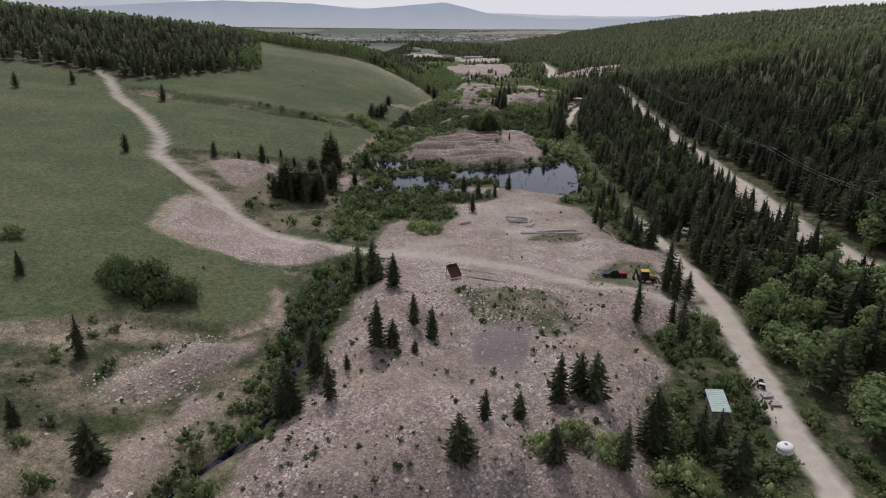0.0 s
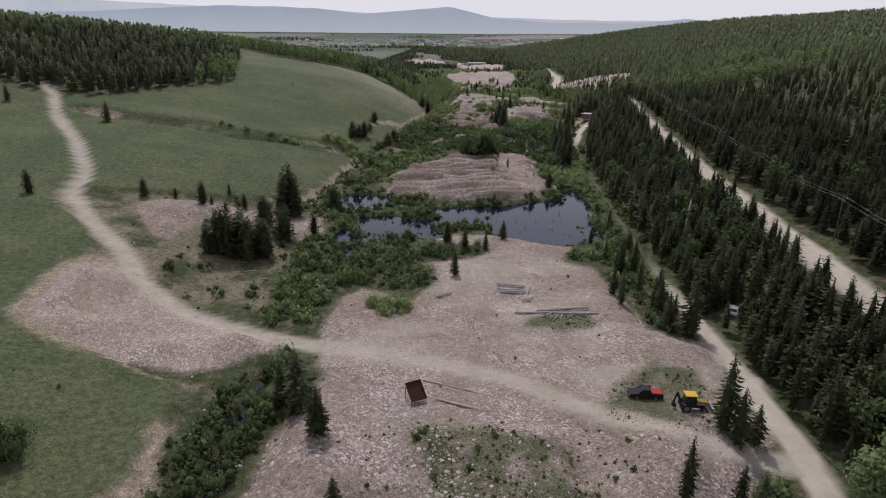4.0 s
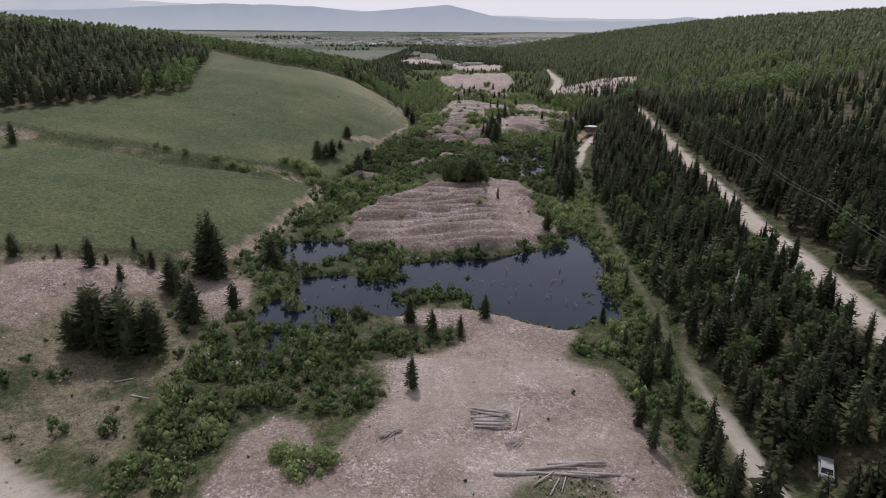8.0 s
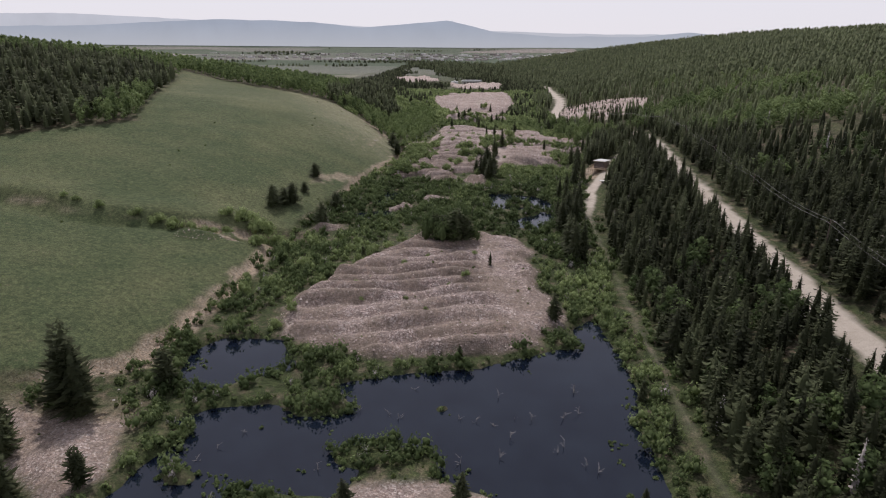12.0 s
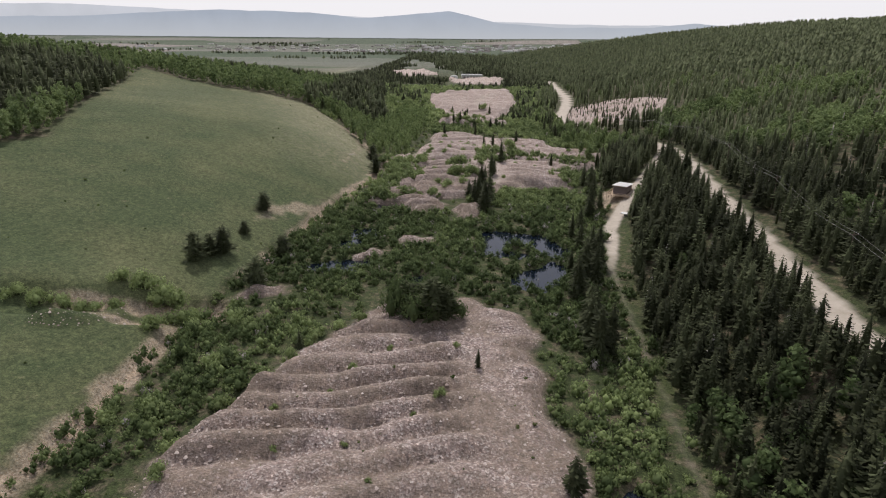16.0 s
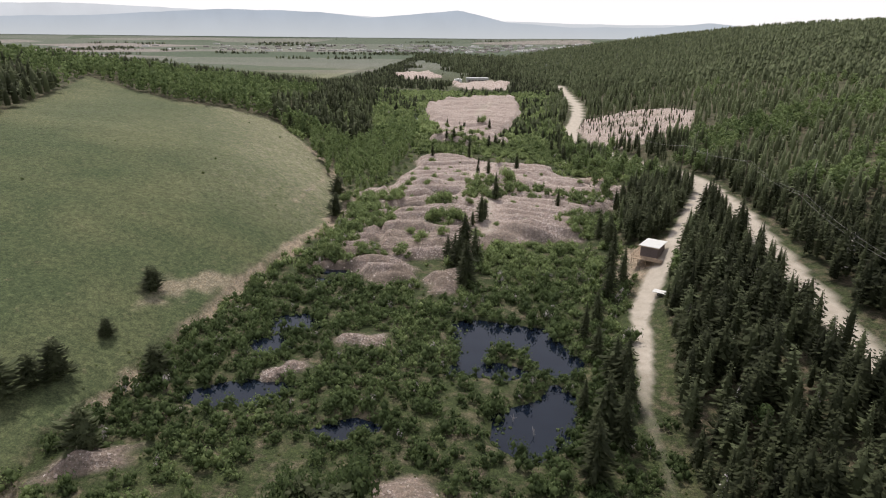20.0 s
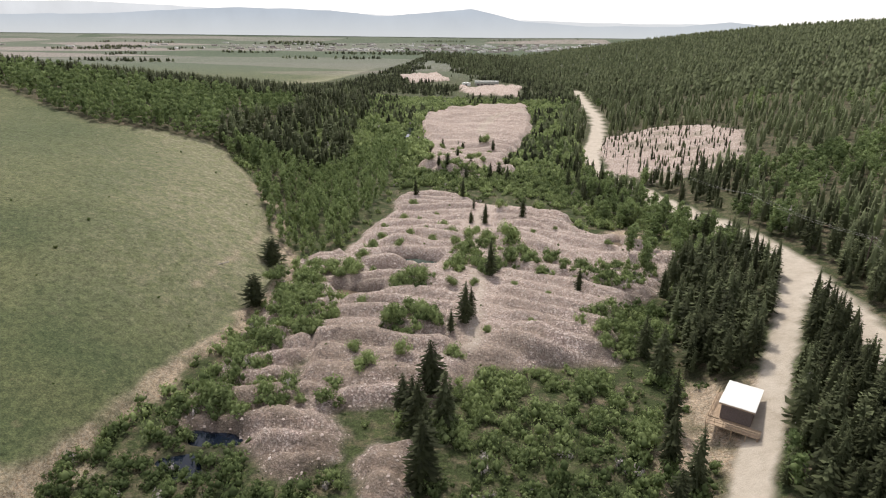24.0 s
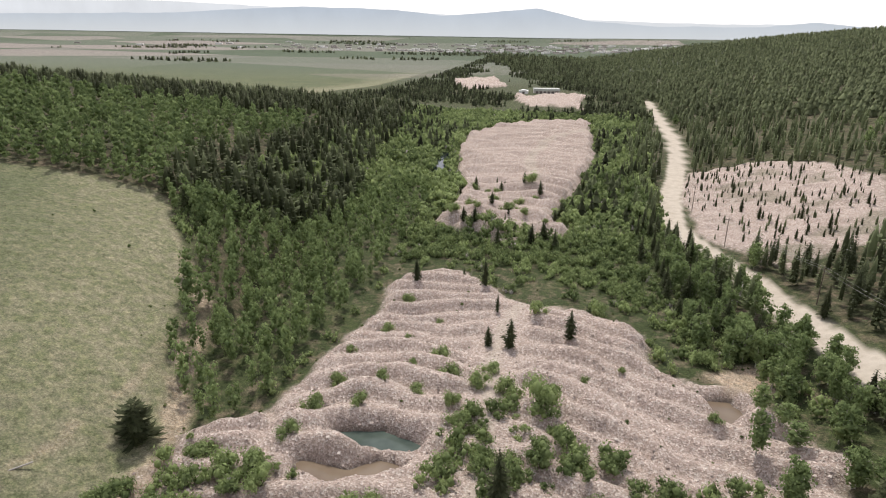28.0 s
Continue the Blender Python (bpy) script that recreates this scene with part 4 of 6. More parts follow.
TREES_E = [(56.4, 333.1, 10), (59.7, 340.3, 12), (61.4, 335.9, 12.5), (53.6, 305.3, 12), (65.7, 352.3, 12), (79, 441.5, 10), (81.4, 437.2, 9.8), (54.5, 309.8, 12.5), (54.2, 298.7, 12.5), (53.4, 231.3, 4.8), (54.5, 219.4, 5.5), (55.5, 200.1, 4.8), (45.9, 204.5, 4.1), (79.9, 432.5, 11.5), (78, 417.8, 11.6), (77, 402, 12), (55.6, 328, 12), (64.6, 356, 10.5), (65.4, 348.6, 9), (63, 363.8, 8.7), (57, 301.2, 12), (57, 316, 10), (62, 372, 9.5), (66, 380, 9), (72, 395, 10), (75, 408, 10.5), (57, 345, 8)]
TREES_W = [(-41.4, 225.7, 17), (-43.5, 227, 13), (-46, 214.9, 9.4), (-36.7, 202.2, 11.1), (-30.5, 207.8, 6.5), (-63.8, 215.6, 7.3), (-54.6, 223.7, 4.9), (-60.6, 228.4, 3.6), (-73.6, 220.1, 3.4), (-56.7, 213.4, 4.6), (-52.7, 187.6, 7.8), (-49.3, 189.4, 12.9), (-44.2, 189.5, 12.4), (-38.7, 188.8, 10.7), (-47, 192, 10.5), (-41, 193, 9.5), (-63.4, 220.8, 2.8), (-80.8, 216.1, 5.9), (-51, 190.5, 11), (-45.5, 191.5, 12), (-42.5, 187.5, 11.5), (-40, 191.5, 10), (-47.5, 188, 11), (-47.5, 217, 8), (-44.5, 213, 8.5), (-39.5, 224, 14), (-29.5, 233.4, 8.2), (-130.5, 294.1, 8.4), (-104.8, 203, 6.5), (-180.6, 310.3, 7.2), (-191.9, 285.5, 7.3), (-38.5, 204, 9)]
TREES_MID = [(8.7, 177.8, 6.9), (6.7, 202.4, 6.3), (11.4, 197.6, 6.1), (16.9, 197.6, 4.9), (22, 204.1, 5.7), (22.1, 244.5, 3.5), (42.8, 261.9, 6.3), (30.9, 294, 4), (-4.2, 302, 4.6), (36.9, 400, 13), (35.2, 412.7, 10.9), (37, 406, 11), (39.5, 415, 11.8)]
TREES_BROAD = [(-12.2, 485, 8.5), (-39.1, 338.3, 8.3), (-36.5, 342.9, 6.5), (-34.4, 346, 8), (-33.6, 360.6, 4.4), (-33.5, 380.3, 6), (-21, 353.7, 7.2), (-21.4, 331.5, 8.8), (-7.6, 458, 8.6), (22.2, 311.4, 10.1), (25, 313, 8), (19, 314, 8.5), (16, 316, 7)]
TREES_N = [(47.2, 528.3, 7.4), (60, 532, 7.1), (43.2, 545.6, 5), (42.1, 451, 10.4), (43.3, 454.1, 7.5), (36.6, 421.5, 11), (39.2, 445.7, 5.4), (48, 478.5, 10.7), (70, 470.5, 6.2), (42.3, 528.6, 4.9), (38.8, 560.1, 8.1), (32.3, 568.1, 3.1), (20.6, 558.6, 6.6), (-53.4, 573.7, 7.9), (119.5, 552, 8.7), (39.3, 598.6, 7.7), (50.2, 603.7, 7.9), (53.9, 607.4, 8), (44.4, 608.4, 6), (57.6, 599.4, 7.7), (34, 416, 9.5), (32, 419, 8)]
# single willows: x, y, half-width
SHRUBS_N = [(35.8, 513.4, 3.2), (14.9, 507.1, 2.2), (21.7, 500.5, 2.4), (11.8, 490.2, 2.8), (13.2, 498.8, 2.8), (53.4, 503.1, 4.6), (38.1, 503, 2.1), (52.9, 543.5, 2.8), (67.4, 551.3, 3.2), (19, 531.2, 2.2), (42, 636.5, 3), (48.7, 674.4, 4.2), (6, 479.4, 3.6), (10, 480.4, 3.9), (13, 477, 3), (23.2, 430, 3.2), (27.3, 449, 4), (33.2, 449, 4), (40.4, 436, 2.7), (26.4, 470.9, 3.6), (30, 472, 3.2), (43.8, 472.4, 1.7), (21, 545, 2.3), (30, 538, 1.2), (33, 520, 2.6), (28, 515, 1.6), (24, 508, 1.8), (31, 506, 2.0), (44, 517, 2.4), (42, 511, 2.8), (48, 509, 3.2), (40, 497, 3.0), (56, 508, 2.2), (78, 538, 1.6), (70, 520, 1.1), (62, 514, 1.3), (84, 505, 1.6), (14, 520, 1.6), (25, 526, 1.0), (54, 470, 1.2), (62, 466, 1.0), (30, 436, 2.4), (20, 437, 2.2), (12, 452, 2.6), (18, 458, 2.2), (47, 447, 1.6), (57, 452, 1.2), (38, 470, 2.2)]
GULLY_SHRUBS = [(-79, 306, 2.0), (-69, 307, 2.6), (-64, 308, 3.0), (-59, 308, 3.2), (-55, 309, 2.6), (-50, 309, 3.4), (-46, 312, 2.6), (-90, 309, 1.4), (-86, 308, 1.6)]
SHRUBS_S = [(13, 64.7, 3), (17, 65.5, 3.2), (20, 63, 2.8), (29.7, 63.8, 3.6), (-89.7, 122.7, 3.4), (6.1, 314, 2.2), (8.4, 290.8, 1.3), (-13.7, 287.3, 1.2), (-36.9, 317.7, 4.6), (-42, 319, 4), (-31, 317, 3.6), (-47, 318, 3), (-5.5, 157.9, 3.6), (-2.5, 159, 3), (-8, 160, 2.6), (24, 282, 1.5), (-38, 317, 4.2), (-32, 312, 4.0), (-27, 309, 3.6), (-35, 306, 3.2), (-21, 313, 3.4), (-19, 295, 3.0), (-24, 279, 3.2), (-30, 277, 2.8), (-16, 270, 2.4), (-12, 281, 2.6), (-14, 262, 2.2), (-8, 290, 2.4), (-5, 297, 2.2), (-2, 304, 2.6), (2, 311, 2.4), (-17, 257, 2.0), (10, 270, 0.8), (5, 285, 0.9), (15, 260, 0.7), (20, 277, 0.8), (0, 268, 0.9), (27, 300, 1.0), (14, 301, 1.1), (-3, 279, 1.0)] + GULLY_SHRUBS

SHRUBS_BIG = [(-60, 107, 5.2), (-53.5, 106.5, 5.2), (-57, 110, 6), (-50, 109, 4.2), (-63, 111, 4.6), (15, 316, 5.2), (22.5, 316.5, 5.6), (19, 312.5, 5), (26, 314, 3.6)]


def grow_single():
    tall = [conifer(s, f, label) for s, f, label in ((1, 0.145, "slender dark green spruce tree on open gravel"), (2, 0.165, "dark green spruce tree with drooping boughs"), (3, 0.19, "broad dark green spruce beside the willows"), (4, 0.215, "bushy young dark green fir tree"))]
    r = random.Random(3)
    spots = [(x, y, h, h * girth * r.uniform(0.85, 1.15)) for group, girth in ((TREES_S, 1.4), (TREES_YARD, 0.95), (TREES_E, 1.15), (TREES_MID, 1.35), (TREES_N, 1.2)) for x, y, h in group]
    # the first rank of the eastern wood, along the track
    for k in range(50):
        y = r.uniform(105, 440)
        x = float(np.interp(y, (100, 210, 300, 345, 380, 415, 440), (61.5, 62, 67.5, 75, 84, 103, 116))) + r.uniform(0, 11)
        h = r.uniform(7, 13)
        spots.append((x, y, h, h * r.uniform(0.8, 1.1)))
    for k in range(34):
        y = r.uniform(535, 640)
        h = r.uniform(4, 10)
        spots.append((r.uniform(84, 103), y, h, h * r.uniform(0.8, 1.1)))
    # the strip between the cabin's track and the road
    for k in range(40):
        y = r.uniform(385, 462)
        near_x, far_x = float(np.interp(y, (385, 404, 421, 435, 450, 470), (77, 86, 95, 103, 111, 121))), float(np.interp(y, (375, 424, 470), (108, 115, 121)))
        h = r.uniform(7, 12.5)
        spots.append((near_x + (far_x - near_x) * r.uniform(0.35, 0.72), y, h, h * r.uniform(0.8, 1.1)))
    # young trees in the clearing
    for k in range(48):
        x, y = r.uniform(112, 186), r.uniform(600, 738)
        if inside(np.array(x), np.array(y), CLEARING) > 2:
            h = r.uniform(2.5, 6)
            spots.append((x, y, h, h * r.uniform(0.8, 1.1)))
    # the upper field: a few small trees at its near end
    for k in range(26):
        x, y = r.uniform(16, 74), r.uniform(600, 690)
        h = r.uniform(2.5, 7)
        spots.append((x, y, h, h * r.uniform(1.1, 1.5)))
    ok = clear_of(np.array([s[0] for s in spots]), np.array([s[1] for s in spots]))[0]
    spread(tall, [s for k, s in enumerate(spots) if ok[k] or k < 112])
    pines = [conifer(s, f, "rounded dark green pine with dense low boughs", True) for s, f in ((5, 0.22), (6, 0.25), (7, 0.28))]
    spread(pines, [(x, y, h, h * g * r.uniform(0.9, 1.25)) for group, g in ((TREES_W, 1.05), (TREES_BROAD, 1.6)) for x, y, h in group])
    bushes = [shrub(s, label) for s, label in ((11, "rounded green willow shrub on gravel"), (12, "dense leafy green willow shrub"), (13, "spreading grey-green willow shrub"))]
    spread(bushes, [(x, y, w * r.uniform(1.0, 1.3), w) for x, y, w in SHRUBS_N + SHRUBS_S + [(r.uniform(14, 72), r.uniform(598, 668), r.uniform(1.6, 3.2)) for k in range(26)]])
    # willow clumps between the northern piles
    clumps = [shrub(s, label, 520, 0.066, 0.72) for s, label in ((31, "fresh green willow clump between gravel piles"), (32, "rounded light green willow clump"), (33, "loose green willow clump with grey stems"))]
    spots = []
    for p in THICKETS:
        c = np.array(p)
        for gx0 in np.arange(c[:, 0].min(), c[:, 0].max(), 3.9):
            for gy0 in np.arange(c[:, 1].min(), c[:, 1].max(), 3.9):
                px, py = gx0 + r.uniform(0, 3.2), gy0 + r.uniform(0, 3.2)
                if inside(np.array(px), np.array(py), p) > 0.6 and r.random() < 0.5:
                    spots.append((px, py, r.uniform(1.7, 3.7)))
    ok = clear_of(np.array([s[0] for s in spots]), np.array([s[1] for s in spots]))[0]
    spread(clumps, [(x, y, w * r.uniform(0.9, 1.3), w) for (x, y, w), k in zip(spots, ok) if k])
    great = [shrub(s, "great dark green willow thicket, taller than a house", 1900, 0.042, 0.12) for s in (15, 16)]
    spread(great, [(x, y, w * r.uniform(1.1, 1.4) * (1.45 if y > 300 else 1), w) for x, y, w in SHRUBS_BIG])
    leafy_trees = [broadleaf(s, "light green leafy aspen with pale trunk") for s in (21, 22, 23)]
    spots = []
    for k in range(165):
        y = r.uniform(45, 122)
        spots.append((r.uniform(57.5, 96), y, r.uniform(6, 10), r.uniform(8, 12)))
    for k in range(150):
        spots.append((r.uniform(88, 116), r.uniform(486, 600), r.uniform(4.5, 9.5), r.uniform(6, 10)))
    spots += [(47, 98, 6, 7), (52, 97, 7, 8.5), (40, 97, 5, 6), (31, 118, 1.2, 2)]
    ok = clear_of(np.array([s[0] for s in spots]), np.array([s[1] for s in spots]))[0]
    spread(leafy_trees, [s for k, s in enumerate(spots) if ok[k]])


grow_single()


def grow_woods():
    near = [conifer_shape(30 + s, 18, 10, 0.14 + 0.02 * (s % 4), 0.1) for s in range(6)] + [conifer_shape(150 + s, 17, 9, 0.125 + 0.02 * (s % 3), 0.16, True) for s in range(6)]
    pine_near = [conifer_shape(130 + s, 17, 9, 0.17 + 0.02 * (s % 3), 0.14, True) for s in range(5)]
    pine_mid = [conifer_shape(140 + s, 6, 6, 0.19, 0.12, True) for s in range(5)]
    mid = [conifer_shape(20 + s, 5, 5, 0.19) for s in range(5)]
    far = [conifer_far(40 + s) for s in range(5)]
    x, y = scatter(56, 1150, 30, 2750, 3.0)
    wx, wy = scatter(-240, 56, 1350, 2750, 3.0)
    nx, ny = scatter(56, 134, 100, 520, 3.6)
    x, y = np.concatenate([x, wx, nx]), np.concatenate([y, wy, ny])
    reach = np.where(y < 430, np.abs(x - 40), np.hypot(x - 50, (y - 430) * 0.45))
    ok = rng.uniform(0, 1, len(x)) < np.clip(66 / reach, 0.047, 0.9) * (0.85 + 0.3 * wobble(x, y, 45, 51))
    x, y = x[ok], y[ok]
    ok = east_woods(x, y) & ~((y < 118) & (x < 90) & (rng.uniform(0, 1, len(x)) < 0.75))
    x, y = x[ok], y[ok]
    ok, gravel, meadow = clear_of(x, y)
    verge = along(x, y, ROAD)
    ok &= (verge > np.where((y > 500) & (x > 100), 8.0, np.where(x < np.interp(y, [q[1] for q in ROAD], [q[0] for q in ROAD]), 3.6, 4.8)))
    x, y = x[ok], y[ok]
    reach = np.where(y < 430, np.abs(x - 40), np.hypot(x - 50, (y - 430) * 0.45))
    size = np.where(reach < 60, rng.uniform(5.5, 14.5, len(x)), rng.uniform(5, 12.5, len(x))) * (0.95 + 0.25 * wobble(x, y, 50, 52)) * np.clip(0.9 + reach / 1600, 0.9, 1.4)
    beside = along(x, y, ROAD)
    road_x = np.interp(y, [q[1] for q in ROAD], [q[0] for q in ROAD])
    low = (x < road_x) & (beside < 15) & (((y > 175) & (y < 345)) | ((y > 385) & (y < 545)))
    size = np.where(low, np.minimum(size, rng.uniform(7, 12.5, len(x))), size)
    # tint pales northward for brighter sun, eastward for haze: both put into the colour
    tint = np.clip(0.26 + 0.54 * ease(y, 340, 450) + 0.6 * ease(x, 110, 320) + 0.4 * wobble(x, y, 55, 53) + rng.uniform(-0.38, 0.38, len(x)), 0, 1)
    fresh = wobble(x, y, 34, 54) + rng.uniform(-0.25, 0.25, len(x)) + 0.34 * ease(y, 380, 450) * (1 - ease(y, 560, 640)) > 0.45
    lod = np.where((x < 134) & (y < 615), np.minimum(reach, 60), reach)
    for lo, hi, shapes in ((0, 72, near), (72, 260, mid), (260, 9999, far)):
        k = (lod >= lo) & (lod < hi) & ~(fresh & (reach < 260))
        fat = np.where(reach[k] > 260, 1.3, np.where(lod[k] > 72, 1.15, 1.3))
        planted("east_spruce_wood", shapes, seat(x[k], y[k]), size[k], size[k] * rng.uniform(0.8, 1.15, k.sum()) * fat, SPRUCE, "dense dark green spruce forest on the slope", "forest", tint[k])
    asp = [broadleaf_shape(60 + s, 165, 0.042, 8, 0.12) for s in range(6)]
    gone = (reach < 150) & (rng.uniform(0, 1, len(x)) < 0.035)
    planted("dead_spruces", [conifer_shape(70 + s, 11, 5, 0.1, 0.15) for s in range(3)], seat(x[gone], y[gone]), size[gone], size[gone], DEADWOOD, "bare grey dead spruces standing in the wood", "dead trees")
    k = fresh & (reach < 260)
    planted("east_aspen_wood", asp, seat(x[k], y[k]), size[k] * 0.8, size[k] * 0.95, ASPEN, "light green aspens among the spruces", "forest", tint[k])
    # the western hill
    x, y = scatter(-700, 10, 320, 1010, 3.6)
    k = ((inside(x, y, FOREST_W) > 0) | (inside(x, y, ASPEN_BELT) > 0)) & clear_of(x, y)[0]
    x, y = x[k], y[k]
    belt = inside(x, y, ASPEN_BELT) > 0
    reach = np.hypot(x - 40, y - 420) * 0.8
    thin = rng.uniform(0, 1, len(x)) < np.where(belt, 0.7, np.clip(95 / reach, 0.1, 0.8))
    x, y, reach, belt = x[thin], y[thin], reach[thin], belt[thin]
    inland = inside(x, y, FOREST_W)
    # pines on the crest, on the western knoll and at the hill's eastern toe; aspens on the slopes between
    mix_w = wobble(x, y, 60, 55) + rng.uniform(-0.3, 0.3, len(x))
    pine = ease(-x, 118, 140) * (1 - ease(y, 540, 600)) * 1.1 + ease(x, -80, -62) * ease(y, 560, 600) * 1.2 + ease(y - 0.35 * (x + 120), 690, 760)
    leafy_k = belt | (pine + 0.7 * mix_w < 0.5)
    size = rng.uniform(6.5, 12, len(x)) * np.where(belt, 0.75, 1)
    for lo, hi, shapes in ((0, 130, pine_near), (130, 9999, pine_mid)):
        k = (reach >= lo) & (reach < hi) & ~leafy_k
        if k.any():
            planted("west_conifer_wood", shapes, seat(x[k], y[k]), size[k] * 1.1, size[k] * rng.uniform(1.4, 2.0, k.sum()), SPRUCE, "dark pine and fir forest along the hill top", "forest", rng.uniform(0.3, 0.9, k.sum()))
    cheap = [broadleaf_shape(66 + s, 62, 0.075, 4, 0.15) for s in range(5)]
    for lo, hi, shapes in ((0, 150, asp), (150, 9999, cheap)):
        k = leafy_k & (reach >= lo) & (reach < hi)
        planted("aspen_wood", shapes, seat(x[k], y[k]), size[k] * np.where(belt[k], 1.15, 0.95), size[k] * rng.uniform(0.8, 1.05, k.sum()), ASPEN, "pale green aspen groves at the wood's edge", "forest", np.where(belt[k], rng.uniform(0.7, 1, k.sum()), rng.uniform(0.45, 1, k.sum())))
    # young trees among those of the clearing
    x, y = scatter(105, 195, 585, 745, 4.2)
    k = (inside(x, y, CLEARING) > 1) & clear_of(x, y)[0] & (rng.uniform(0, 1, len(x)) < 0.5 + 0.5 * wobble(x, y, 20, 59))
    x, y = x[k], y[k]
    size = rng.uniform(1.5, 4.5, len(x))
    planted("clearing_saplings", mid, seat(x, y), size, size * 1.3, SPRUCE, "young spruces scattered over pale gravel", "saplings", rng.uniform(0.3, 0.9, len(x)))
    # belts of trees down the far valley and out on the plain
    x, y = scatter(-150, 330, 640, 2600, 8)
    ok, gravel, meadow = clear_of(x, y)
    ok &= (gravel < -2) & ~east_woods(x, y) & (inside(x, y, FOREST_W) < 0)
    ok &= wobble(x, y, 70, 57, 2) + 0.5 * ease(np.abs(x - curve(y, (600, 40), (1500, 20), (2600, -100))), 30, 110) > 0.22
    ok &= (x > -120) | (y > 1050)
    x, y = x[ok], y[ok]
    size = rng.uniform(5, 9, len(x))
    planted("valley_trees", far, seat(x, y), size, size * 1.4, SPRUCE, "scattered dark trees along the far valley", "forest")
    x, y = scatter(-1900, 1500, 2000, 4200, 26)
    ok = (wobble(x * 0.35, y, 130, 58, 2) > 0.42) | ((np.hypot(x + 350, (y - 2420) * 1.5) < 80))
    x, y = x[ok], y[ok]
    size = rng.uniform(8, 12, len(x))
    planted("plain_trees", far, seat(x, y), size, size * 2.6, SPRUCE, "dark tree belts on the distant plain", "forest")


grow_woods()


def grow_willows():
    x, y = scatter(-60, 135, 45, 1000, 2.6)
    ok, gravel, meadow = clear_of(x, y)
    side = curve(y, (0, 56), (150, 55), (172, 58), (210, 61), (300, 66), (345, 71), (380, 76), (415, 86), (450, 100), (520, 108), (600, 98), (700, 104), (1000, 140))
    thick = np.maximum.reduce([inside(x, y, p) for p in THICKETS])
    ok &= ((gravel < -1.8) | (thick > 0) | (inside(x, y, WOODLOT) > 0)) & (meadow < -1.2) & (x < side) & (inside(x, y, ASPEN_BELT) < 0)
    dense = 0.86 + 0.35 * ease(y, 325, 345) + 0.9 * wobble(x, y, 13, 61)
    creek = along(x, y, CREEK)
    dense = np.where((y < 190) & (x < -16), np.where((creek < 5) | ((y > 152) & (x > -31 + 4 * wobble(x, y, 9, 77))), 0.95, 0.14 + 0.25 * wobble(x, y, 12, 62)), dense)
    dense = np.where((y > 196) & (y < 216) & (x > -4) & (x < 50), 0.3, dense)
    dense = np.where((y > 160) & (y < 232) & (x < -33), 0.1 + 0.3 * wobble(x, y, 9, 62), dense)
    dense = np.where((x > 74) & (y > 498) & (y < 640), 0.62 + 0.7 * wobble(x, y, 10, 64), dense)
    dense = np.where((x > -12) & (y > 404) & (y < 585), 0.26 + 0.6 * wobble(x, y, 9, 68), dense)
    dense = np.where(thick > 0, 0.58, dense * np.where(y > 640, 0.7, 1))
    ok &= rng.uniform(0, 1, len(x)) < dense
    x, y = x[ok], y[ok]
    r = rng.uniform(1.3, 3.3, len(x)) * np.where(y > 600, 1.3, 1) * np.where((y < 190) & (x < -30), 0.85, 1) * np.where(along(x, y, CREEK) < 4.5, 1.2, 1)
    # cloud shade about y 322 to 390 and sun farther north, put into tint
    tint = np.clip(0.38 + 0.4 * ease(y, 385, 440) - 0.26 * ease(y, 322, 334) * (1 - ease(y, 358, 390)) + 0.5 * wobble(x, y, 26, 63) + rng.uniform(-0.3, 0.3, len(x)), 0, 1)
    tall = r * rng.uniform(0.9, 1.5, len(x))
    grey = rng.uniform(0, 1, len(x)) < 0.07
    planted("bare_willows", [bush_shape(70 + s, 60, 0.1, 2) for s in range(3)], seat(x[grey], y[grey], 0.1), tall[grey] * 0.8, r[grey] * 0.7, DEADWOOD, "grey leafless willow stems among the green", "shrubs")
    for lo, hi, shapes in ((0, 625, [bush_shape(80 + s, 104, 0.082, 6) for s in range(6)]), (625, 9999, [bush_shape(88 + s, 15, 0.28, 2) for s in range(5)])):
        k = (y >= lo) & (y < hi)
        planted("willow_thicket", shapes, seat(x[k], y[k], 0.15), tall[k], r[k], WILLOW, "green willow scrub filling the wet valley floor", "shrubs", tint[k])
    # low tufts on the tailings and the rough ground
    x, y = scatter(-85, 100, 45, 640, 1.9)
    ok, gravel, meadow = clear_of(x, y)
    odds = np.where(gravel > 0, np.where((y < 118), np.clip(0.2 + 1.6 * wobble(x, y, 8, 65), 0.06, 0.9), 0.04), 0.25) * np.where(meadow > 0, 0.07, 1)
    green = np.maximum.reduce([inside(x, y, p) for p in (GREEN_PAD, GREEN_YARD, GREEN_LOGS)])
    odds = np.where(green > 0, 0.75, odds)
    ok &= rng.uniform(0, 1, len(x)) < odds
    x, y = x[ok], y[ok]
    r = (0.22 + 0.2 * rng.exponential(1, len(x)).clip(0, 4)) * np.where((gravel[ok] > 0) & (y < 120), 1.45, 1)
    shapes = [bush_shape(95 + s, 10, 0.3, 1) for s in range(4)]
    planted("low_tufts", shapes, seat(x, y, 0.03), r, r, SEDGE, "small dry tufts of brush on the gravel", "shrubs")
    x, y = scatter(0, 55, 90, 160, 0.55)
    green = np.maximum.reduce([inside(x, y, p) for p in (GREEN_PAD, GREEN_YARD, GREEN_LOGS)])
    k = (green > -0.5) & (rng.uniform(0, 1, len(x)) < 0.35 + 1.1 * wobble(x, y, 4, 66)) & (np.hypot(x - 43, y - 125) > 4) & (np.hypot(x - 38, y - 127) > 3)
    x, y = x[k], y[k]
    r = 0.1 + 0.11 * rng.exponential(1, len(x)).clip(0, 3.5)
